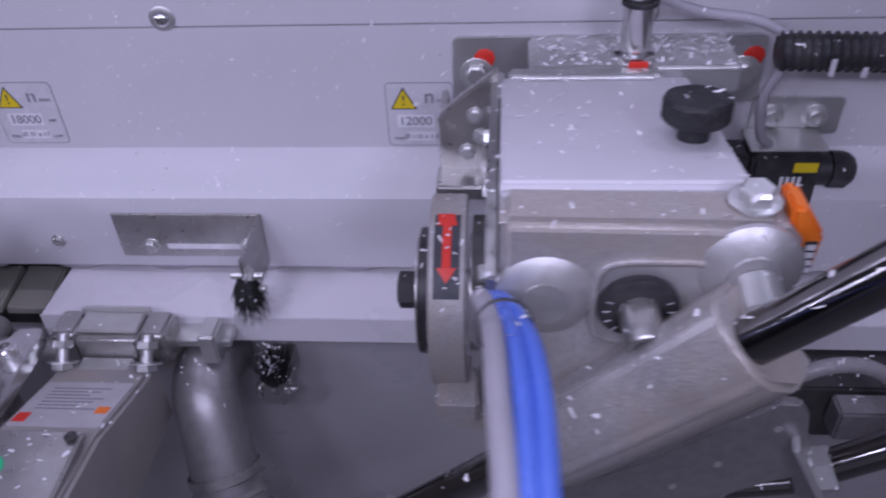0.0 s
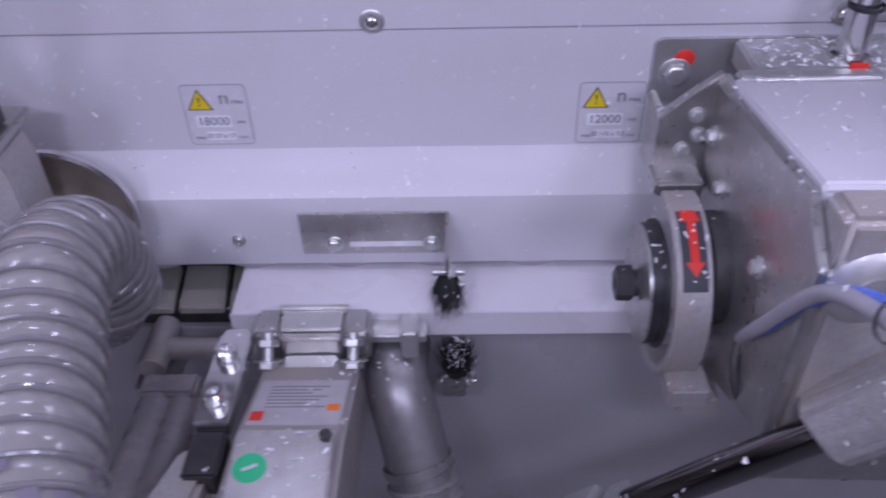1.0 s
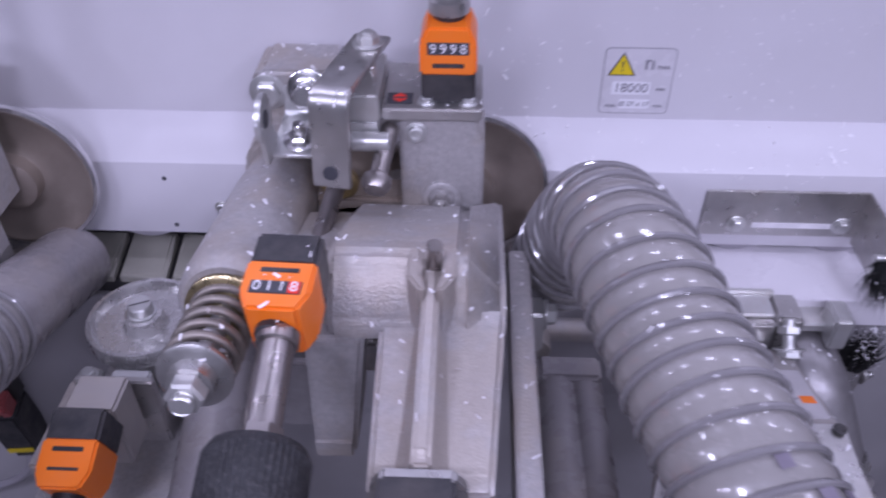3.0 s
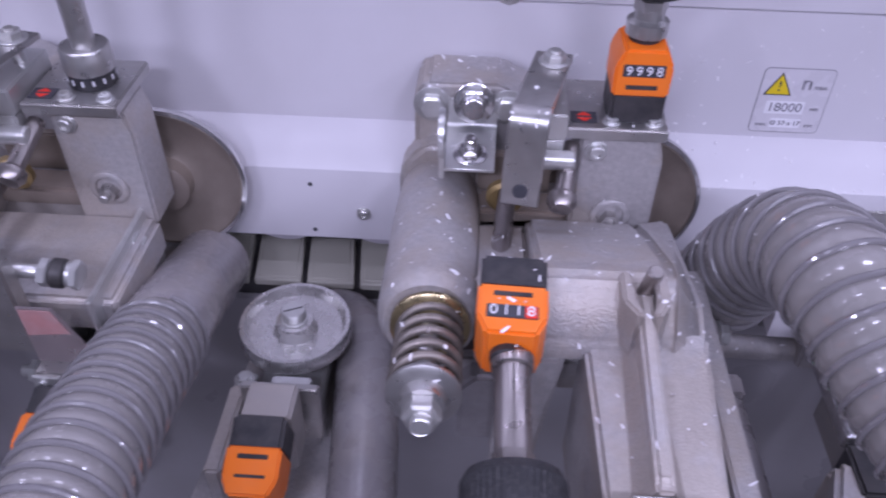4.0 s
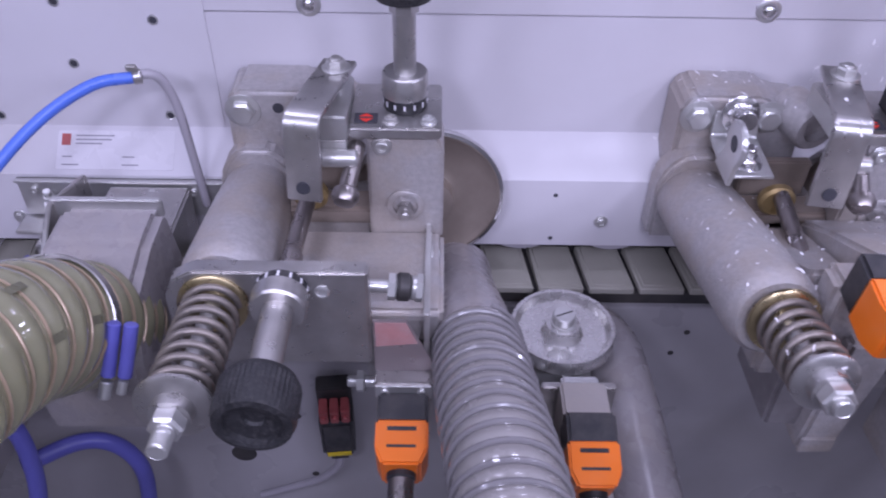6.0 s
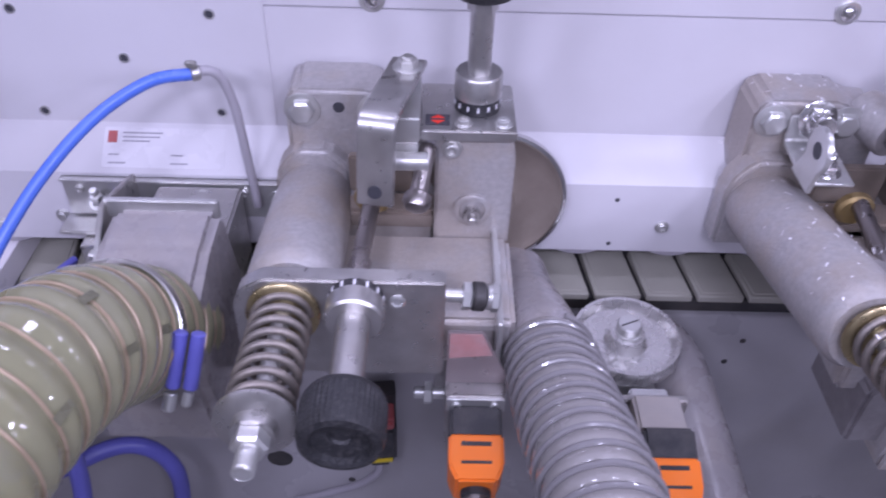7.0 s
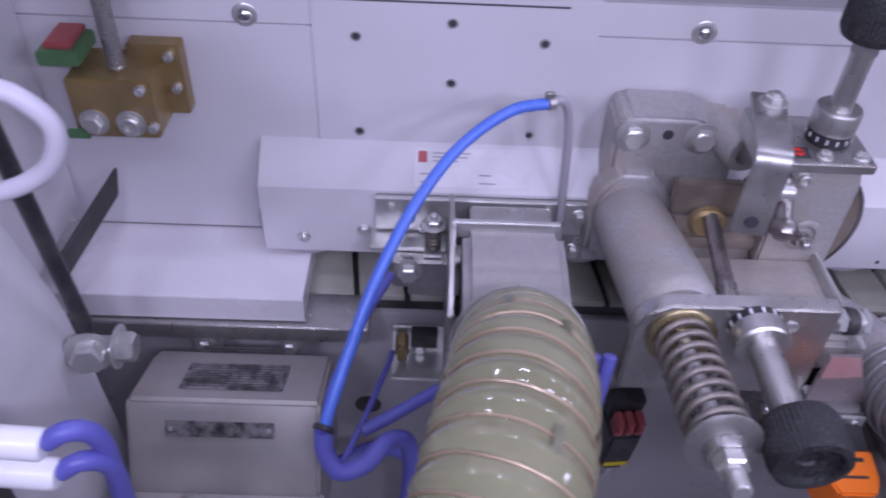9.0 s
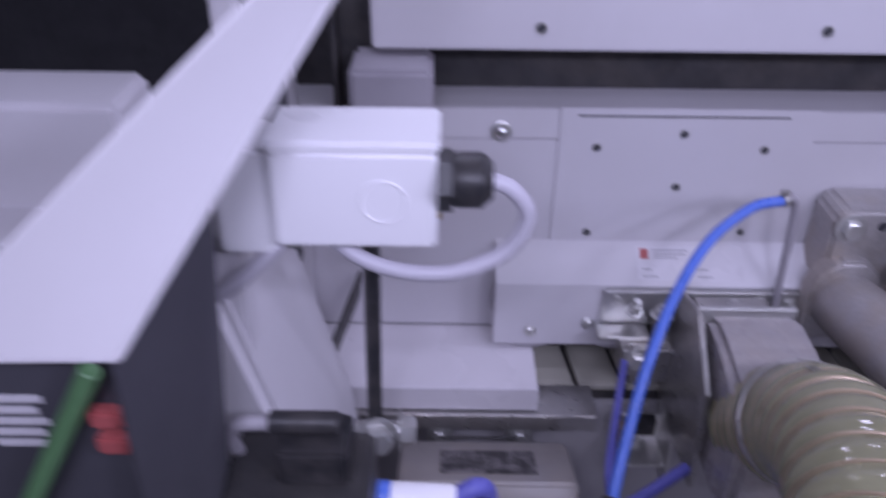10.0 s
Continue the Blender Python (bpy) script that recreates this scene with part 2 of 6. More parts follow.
def sweep(path, radius, seg=20, cap=True, twist=None):
    """Tube along path; radius is a number or a function of the length run and the angle."""
    bm = bmesh.new()
    rings = []
    up = Vector((0.31, 0.2, 0.93))
    run = 0
    for i, p in enumerate(path):
        if i:
            run += (p - path[i - 1]).length
        d = (path[min(i + 1, len(path) - 1)] - path[max(i - 1, 0)]).normalized()
        x = (up - up.dot(d) * d).normalized()
        up = x
        y = d.cross(x)
        ring = []
        for k in range(seg):
            a = 2 * math.pi * k / seg
            r = radius(run, a) if callable(radius) else radius
            ring.append(bm.verts.new(p + r * (math.cos(a) * x + math.sin(a) * y)))
        rings.append(ring)
    for a, b in zip(rings, rings[1:]):
        for k in range(seg):
            j = (k + 1) % seg
            bm.faces.new((a[k], a[j], b[j], b[k]))
    if cap:
        bm.faces.new(rings[0][::-1])
        bm.faces.new(rings[-1])
    bmesh.ops.recalc_face_normals(bm, faces=bm.faces)
    return bm


def tube(pts, r, seg=14, step=0.004):
    return sweep(even(spline(pts), step), r, seg)


def helix_on(path, R, r, pitch, seg=6, phase=0.0, per=36):
    """A wire wound round a path."""
    fine = even(path, pitch / per)
    up = Vector((0.31, 0.2, 0.93))
    pts = []
    run = 0
    for i, p in enumerate(fine):
        if i:
            run += (p - fine[i - 1]).length
        d = (fine[min(i + 1, len(fine) - 1)] - fine[max(i - 1, 0)]).normalized()
        x = (up - up.dot(d) * d).normalized()
        up = x
        y = d.cross(x)
        a = phase - 2 * math.pi * run / pitch
        pts.append(p + R * (math.cos(a) * x + math.sin(a) * y))
    return sweep(pts, r, seg)


def bars_on(path, R, ang, spots, half):
    """Flat print bars lying on a tube's skin; spots gives (start, length) along it."""
    fine = even(path, 0.002)
    up = Vector((0.31, 0.2, 0.93))
    skin = []
    for i, p in enumerate(fine):
        d = (fine[min(i + 1, len(fine) - 1)] - fine[max(i - 1, 0)]).normalized()
        x = (up - up.dot(d) * d).normalized()
        up = x
        y = d.cross(x)
        skin.append([p + R * (math.cos(ang + k * half) * x + math.sin(ang + k * half) * y) for k in (-1, -0.33, 0.33, 1)])
    bm = bmesh.new()
    for s, ln in spots:
        rows = skin[int(s / 0.002):int((s + ln) / 0.002) + 2]
        vv = [[bm.verts.new(q) for q in r] for r in rows]
        for a, b in zip(vv, vv[1:]):
            for k in range(3):
                bm.faces.new((a[k], a[k + 1], b[k + 1], b[k]))
    return bm


def hexbolt(p, d, r=0.008, h=0.005, washer=True, socket=False):
    """Washer and hexagonal or socket head, sitting on p and rising along d."""
    bms = []
    hh = 0
    if washer:
        bms.append(lathe(p, d, [(r * 1.35, 0), (r * 1.4, 0.0004), (r * 1.4, 0.0012), (r * 1.32, 0.0016)], 24))
        hh = 0.0015
    q = Vector(p) + Vector(d).normalized() * hh
    if socket:
        bms.append(lathe(q, d, [(r, 0), (r, h * 0.85), (r * 0.88, h), (r * 0.55, h), (r * 0.5, h * 0.45), (r * 0.05, h * 0.4)], 24))
    else:
        bms.append(lathe(q, d, [(r, 0), (r, h * 0.8), (r * 0.82, h), (r * 0.1, h * 1.02)], 6))
    return merge(*bms)


def ribbon(pts, wdir, w, th):
    """A bent metal strip through pts, w wide along wdir and th thick."""
    pts = [Vector(p) for p in pts]
    wd = Vector(wdir).normalized() * (w / 2)
    bm = bmesh.new()
    rows = []
    for i, p in enumerate(pts):
        d = (pts[min(i + 1, len(pts) - 1)] - pts[max(i - 1, 0)]).normalized()
        n = d.cross(wd).normalized() * (th / 2)
        rows.append([bm.verts.new(p + wd + n), bm.verts.new(p - wd + n), bm.verts.new(p - wd - n), bm.verts.new(p + wd - n)])
    for a, b in zip(rows, rows[1:]):
        for k in range(4):
            j = (k + 1) % 4
            bm.faces.new((a[k], a[j], b[j], b[k]))
    bm.faces.new(rows[0][::-1])
    bm.faces.new(rows[-1])
    bmesh.ops.recalc_face_normals(bm, faces=bm.faces)
    sharp = [e for e in bm.edges if len(e.link_faces) == 2 and e.calc_face_angle(0) > 1.0]
    bmesh.ops.bevel(bm, geom=sharp, offset=th * 0.2, segments=1, affect="EDGES", clamp_overlap=True)
    return bm


def bend(a, b, c, r, n=6):
    """Points a, a rounded corner at b, c."""
    a, b, c = Vector(a), Vector(b), Vector(c)
    u, v = (a - b).normalized(), (c - b).normalized()
    out = [a]
    for k in range(n + 1):
        t = k / n
        out.append((b + u * r) * (1 - t) ** 2 + b * 2 * t * (1 - t) + (b + v * r) * t * t)
    return out + [c]


def words(name, text, size, m, mat, parent, thick=0.0002):
    cu = bpy.data.curves.new("text", "FONT")
    cu.body, cu.size, cu.extrude = text, size, thick
    cu.align_x, cu.align_y = "CENTER", "CENTER"
    tmp = bpy.data.objects.new("text", cu)
    scene.collection.objects.link(tmp)
    me = bpy.data.meshes.new_from_object(tmp.evaluated_get(bpy.context.evaluated_depsgraph_get()))
    bpy.data.objects.remove(tmp)
    bpy.data.curves.remove(cu)
    me.materials.clear()
    me.materials.append(M[mat])
    ob = new(name, me)
    ob.parent = parent
    ob.matrix_basis = Matrix.Translation(-world_of(parent)) @ m
    return ob


def plate_round(w, h, r, th, m, seg=5):
    """A rounded rectangle w x h, th thick, centred at the origin of m, facing m's z."""
    poly = []
    for cx, cy, a0 in ((w / 2 - r, h / 2 - r, 0), (-w / 2 + r, h / 2 - r, 90), (-w / 2 + r, -h / 2 + r, 180), (w / 2 - r, -h / 2 + r, 270)):
        for k in range(seg + 1):
            a = radians(a0 + 90 * k / seg)
            poly.append((cx + r * math.cos(a), cy + r * math.sin(a)))
    return turn(prism(poly, "z", 0, th, 0), m)


# faces -y: local x to the right, local y up
def facing(x, y, z, tilt=0.0):
    return pose(x, y, z, 90 - tilt, 0, 0)


# ---------- the setting ----------
XL, XR = -1.235, 0.95
XC = -1.62   # the conveyor runs on past the end wall

# upper panel: two sheets with a narrow joint; a dark sheet behind paints its shade
single("wall_north", bx(XL, XR, 0.006, 0.03, -0.5, 0.19, 0), "dark", "dark sheet behind the panels that gives their joints shade", "frame", kind="structure")
single("panel_sheet", bx(XL, XR, 0.0, 0.004, -0.0412, 0.1625, 0.0004), "paint", "pale lilac-white painted sheet panel with a few chips", "panel", kind="structure")
single("panel_sheet", merge(bx(XL, XR, 0.0, 0.004, 0.1635, 0.191, 0.0006), bx(XL, XR, 0.004, 0.05, 0.187, 0.191, 0.0006)), "paint",
       "pale painted upper sheet with a dusty top ledge", "panel", kind="structure")
single("mounting_sheet", bx(-1.0, -0.78, -0.0015, 0.0, 0.06, 0.193, 0.0004), "paint", "pale painted mounting sheet with drilled holes", "panel", kind="structure")

# folded lower cover: slope, then an upright face, then a return
cov = prism([(-0.0015, 0.061), (-0.0355, 0.034), (-0.0355, -0.0362), (-0.034, -0.0362), (-0.034, 0.0333), (0.0, 0.0602)],
            "x", -1.05, XR, 0.0003, 1)
single("folded_cover", cov, "paint", "pale painted folded sheet cover above the conveyor", "cover", kind="structure")

# upper beam across the top
single("upper_beam", bx(-1.156, XR, -0.03, 0.05, 0.252, 0.75, 0.002), "paint", "white painted upper machine beam", "beam", kind="structure")
single("channel_post", merge(bx(-1.188, -1.157, 0.0, 0.05, 0.1912, 0.75, 0.001), bx(-1.188, -1.184, -0.03, 0.0, 0.1912, 0.75, 0.001)), "dark", "dark steel channel post beside the beam", "post", kind="structure")
single("slit", bx(-0.985, -0.805, -0.0022, -0.0014, 0.1855, 0.1868, 0), "ink", "thin dark slit in the mounting sheet", "slit", kind="structure")
# dark sheet puts the shade of the gap behind the beam into colour
single("gap_shade_sheet", bx(XL, XR, 0.05, 0.06, 0.10, 0.75, 0), "dark", "dark sheet standing in for the shaded gap behind the upper beam", "frame", kind="structure")

# base frame
single("base_panel", bx(XL, XR, -0.055, -0.045, -0.75, -0.094, 0.001), "base", "grey painted base frame panel of the machine", "panel", kind="structure")
single("floor", bx(-6, 6, -6, 0.2, -1.0, -0.95, 0), "base", "grey concrete hall floor", "floor", kind="structure")
single("chain_bed", bx(XC, XR, -0.048, 0.006, -0.112, -0.094, 0.001), "dark", "dark steel bed under the conveyor chain", "bed", kind="structure")


def domed_screw(x, y, z, r=0.0095, name="panel_screw"):
    t = thing(name, (x, y, z), "shiny domed zinc screw with a washer in the panel", "screw", "panel screws")
    part("washer", lathe((x, y, z), (0, -1, 0), [(r, 0), (r, 0.001), (r * 0.9, 0.0016), (r * 0.6, 0.0017)], 28), "zinc", t)
    part("head", lathe((x, y - 0.0015, z), (0, -1, 0), [(r * 0.68, 0), (r * 0.66, 0.0012), (r * 0.5, 0.003), (r * 0.3, 0.0038), (r * 0.27, 0.0030), (r * 0.05, 0.0028)], 28), "chrome", t)
    return t


for k in range(-3, 3):
    domed_screw(0.35 * k, 0.0, 0.170)

for x, z in ((-0.9665, 0.1565), (-0.8205, 0.156), (-0.8915, 0.1185), (-0.966, 0.070), (-0.824, 0.072), (-0.8925, 0.170)):
    t = thing("threaded_hole", (x, -0.0015, z), "dark threaded hole with a bright rim", "hole", "panel holes")
    part("rim", lathe((x, -0.0014, z), (0, -1, 0), [(0.0042, 0), (0.0042, 0.0007), (0.0030, 0.0008), (0.0030, 0)], 20, False), "zinc", t)
    part("bore", lathe((x, -0.0014, z), (0, -1, 0), [(0.0030, 0), (0.0028, 0.0003), (0.0004, 0.0003)], 20), "ink", t)
for x in (-1.026, -0.808):
    t = thing("threaded_hole", (x, -0.0301, 0.270), "dark threaded hole with a bright rim", "hole", "panel holes")
    part("rim", lathe((x, -0.0301, 0.270), (0, -1, 0), [(0.0048, 0), (0.0048, 0.0007), (0.0034, 0.0008), (0.0034, 0)], 20, False), "zinc", t)
    part("bore", lathe((x, -0.0301, 0.270), (0, -1, 0), [(0.0034, 0), (0.0032, 0.0003), (0.0004, 0.0003)], 20), "ink", t)
for x, z in ((-0.50, 0.019), (-0.50, -0.028)):
    single("drill_hole", lathe((x, -0.0354, z), (0, -1, 0), [(0.0021, 0), (0.0019, 0.0004), (0.0003, 0.0004)], 16), "ink", "small dark drilled hole in the cover", "hole", "cover holes")
for x, z in ((-0.458, -0.008), (-0.125, -0.009), (-0.775, -0.01), (-1.015, -0.02)):
    t = thing("cover_screw", (x, -0.0355, z), "small zinc socket screw in the cover", "screw", "cover screws")
    part("head", hexbolt((x, -0.0355, z), (0, -1, 0), 0.0042, 0.003, True, True), "zinc", t)

# pressure rollers behind the cover
for k in range(25):
    x = -1.015 + 0.0815 * k
    t = thing("pressure_roller", (x, -0.016, -0.0425), "pale grey rubber pressure roller above the conveyor", "roller", "pressure rollers")
    part("tyre", lathe((x, -0.0335, -0.0044), (0, 1, 0), [(0.033, 0), (0.0380, 0.0003), (0.0384, 0.0008), (0.0384, 0.0255), (0.0375, 0.0265), (0.033, 0.027)], 48), "greytube", t)
    part("hub", lathe((x, -0.0338, -0.0044), (0, 1, 0), [(0.012, 0), (0.012, 0.001)], 20), "zinc", t)

# conveyor chain with rubber pads
chain = thing("conveyor_chain", (-0.4, 0.0, -0.094), "conveyor chain of dark links with beige rubber pads", "conveyor")
part("link_bed", bx(XC, XR, -0.050, 0.004, -0.0938, -0.078, 0.001), "dark", chain, "dark oily chain links")

# ---------- workpieces ----------
def workpiece(x0, x1):
    t = thing("workpiece", ((x0 + x1) / 2, -0.04, -0.0685), "white laminated board riding on the conveyor pads", "board", "boards")
    part("core", bx(x0 + 0.0008, x1 - 0.0008, -0.0912, 0.002, -0.0685, -0.0432, 0.0005), "wp", t)
    part("edge_band", bx(x0, x1, -0.0924, -0.0914, -0.0688, -0.0430, 0.0003), "wp", t, "glossy white edge band")


workpiece(-0.128, 0.66)
workpiece(-1.60, -1.01)


# ---------- warning labels ----------
def warning_label(x, z, number, size):
    t = thing("warning_label", (x, 0, z), "clear warning sticker with a yellow triangle and speed limit", "label", "warning labels")
    part("film", plate_round(0.053, 0.055, 0.004, 0.0003, facing(x, 0, z)), "inkgrey", t, "thin dark outline")
    part("face", plate_round(0.0518, 0.0538, 0.0035, 0.0004, facing(x, 0, z)), "label", t)
    tx, tz = x - 0.0125, z + 0.0135
    part("triangle", prism([(tx - 0.0105, tz - 0.0085), (tx + 0.0105, tz - 0.0085), (tx, tz + 0.0105)], "y", -0.0007, -0.0002, 0), "ink", t, "black triangle border")
    part("triangle_fill", prism([(tx - 0.0088, tz - 0.0075), (tx + 0.0088, tz - 0.0075), (tx, tz + 0.0085)], "y", -0.0010, -0.0002, 0), "yellow", t, "yellow warning field")
    words("mark", "!", 0.012, facing(tx, -0.0011, tz - 0.001), "ink", t)
    words("letter", "n", 0.017, facing(x + 0.0075, -0.0006, z + 0.0155), "inkgrey", t)
    words("letter", "max.", 0.0055, facing(x + 0.0185, -0.0006, z + 0.0125), "inkgrey", t)
    part("field", plate_round(0.029, 0.011, 0.001, 0.0006, facing(x - 0.004, 0, z - 0.0055)), "labelwhite", t, "white number field")
    words("number", number, 0.0105, facing(x - 0.004, -0.0008, z - 0.0055), "inkgrey", t)
    words("letter", "min", 0.0045, facing(x + 0.0185, -0.0006, z - 0.006), "inkgrey", t)
    part("field", plate_round(0.023, 0.008, 0.001, 0.0006, facing(x, 0, z - 0.019)), "labelwhite", t, "white size field")
    words("number", size, 0.0055, facing(x, -0.0008, z - 0.019), "inkgrey", t)
    words("letter", "max.", 0.0045, facing(x - 0.0175, -0.0006, z - 0.0205), "inkgrey", t)
    words("letter", "mm", 0.0045, facing(x + 0.0185, -0.0006, z - 0.0205), "inkgrey", t)


warning_label(0.1865, 0.0895, "12000", "Ø 110 x 3,5")
warning_label(-0.1315, 0.0925, "18000", "Ø 57 x 17")


# ---------- shared fittings ----------
def counter(name, m, parent, digits="", up=1):
    """Position indicator: black base, orange housing, window; local z is the shaft, the window faces local -y."""
    o = world_of(parent)
    c = new(name)
    c.empty_display_size = 0.01
    c.parent = parent
    c.location = m.translation - o
    R = m
    W = 0.0172
    part("base", turn(bx(-W * 0.97, W * 0.97, -W * 0.97, W * 0.97, 0, 0.022, 0.002), R), "black", c, "black plastic base")
    hous = prism([(-W, 0.020), (W, 0.020), (W, 0.040), (W * 0.72, 0.0505), (-W * 0.72, 0.0505), (-W, 0.040)], "y", -W, W, 0.0016)
    part("housing", turn(hous, R), "orange", c, "bright orange plastic housing")
    part("slot", turn(bx(-0.0095, 0.0095, -W - 0.0004, -W + 0.001, 0.0250, 0.0280, 0.0003), R), "black", c)
    if digits:
        part("window", turn(bx(-0.0125, 0.0125, -W - 0.0006, -W + 0.001, 0.0335, 0.0415, 0.0004), R), "ink", c, "black digit window")
        for i, dgt in enumerate(digits):
            mm = R @ pose(0, -W - 0.0009, 0.0375, 90, 0, 0) @ pose(0, 0, 0, 0, 0, 0 if up > 0 else 180) @ pose((i - 1.5) * 0.0060, 0, 0)
            words("digit", dgt, 0.0085, mm, "labelwhite", c, 0.0001)
            if up < 0 and i == 3:
                part("red_drum", turn(bx(-0.0028, 0.0028, -0.0003, 0.0003, -0.0036, 0.0036, 0.0001),
                                      R @ pose((1.5) * -0.0060, -W - 0.0005, 0.0375)), "red", c)
    else:
        part("slot", turn(bx(-0.0095, 0.0095, -W - 0.0004, -W + 0.001, 0.0375, 0.0395, 0.0003), R), "black", c)
    part("collar", turn(lathe((0, 0, 0.0500), (0, 0, 1), [(0.0095, 0), (0.0095, 0.004), (0.0085, 0.005)], 28), R), "black", c, "black shaft collar")
    return c


def ribbed(path, R, depth, pitch, power=11.0):
    return sweep(even(path, pitch / 14), lambda run, a: R - depth * (1 - (0.5 + 0.5 * math.cos(2 * math.pi * run / pitch + a)) ** power), 44)


def hose_path(pts):
    return even(spline(pts), 0.004)


FRONT = Matrix.Rotation(radians(90), 4, "X") @ Matrix.Rotation(radians(180), 4, "Z")   # local z to -y, window to +z


# ---------- trimming units ----------
def spring_set(t, x, y0, y1, z0, z1, tip, coils, wr):
    """Spring on a stud from the arm's front, with collar, washer, nut and stud."""
    p0, p1 = Vector((x, y0, z0)), Vector((x + 0.001, y1, z1))
    d = (p1 - p0).normalized()
    part("collar", lathe(p0, d, [(0.021, 0), (0.0225, 0.001), (0.0225, 0.0035), (0.0205, 0.005), (0.014, 0.005)], 36), "goldring", t, "yellow zinc spring collar")
    n = 40 * coils
    L = (p1 - p0).length - 0.004
    path = []
    f = frame_of(p0 + d * 0.004, d)
    for i in range(n + 1):
        a = 2 * math.pi * coils * i / n
        path.append(f @ Vector((0.0168 * math.cos(a), 0.0168 * math.sin(a), L * i / n)))
    part("spring", sweep(path, 0.0024, 10), "spring", t, "dusty steel compression spring")
    part("stud", cyl(p0, p1 + d * tip, 0.0055, 0.001, 20), "zinc", t, "threaded stud")
    part("washer", lathe(p1, d, [(wr * 0.9, 0), (wr, 0.001), (wr, 0.003), (wr * 0.9, 0.0042), (0.0122, 0.0052), (0.0115, 0.0120), (0.006, 0.0125)], 36), "steel", t, "bright spring washer")
    part("nut", lathe(p1 + d * 0.0125, d, [(0.0098, 0), (0.0098, 0.0075), (0.0082, 0.009), (0.005, 0.009)], 6), "zinc", t)
    thr = helix_on([p1 + d * 0.022, p1 + d * tip], 0.0052, 0.0007, 0.0014, 4, 0, 14)
    part("thread", thr, "zinc", t)


def knob(t, p, d, R, h, name="knob", hollow=False):
    seg = 96
    bm = lathe(p, d, [(R * 0.55, 0), (R * 0.9, h * 0.06), (R, h * 0.2), (R, h * 0.8), (R * 0.93, h * 0.97), (R * 0.78, h)] +
               ([(R * 0.70, h * 0.965), (R * 0.66, h * 0.86), (R * 0.30, h * 0.80), (R * 0.26, h * 0.74), (R * 0.05, h * 0.73)] if hollow else [(R * 0.1, h * 1.02)]), seg)
    f = frame_of(p, d).inverted()
    for v in bm.verts:
        q = f @ v.co
        rad = math.hypot(q.x, q.y)
        if rad > R * 0.96 and int(round(math.atan2(q.y, q.x) / (2 * math.pi) * seg)) % 2:
            v.co = f.inverted() @ Vector((q.x * 0.972, q.y * 0.972, q.z))
    return part(name, bm, "knurl", t, "black knurled plastic hand knob", 22)


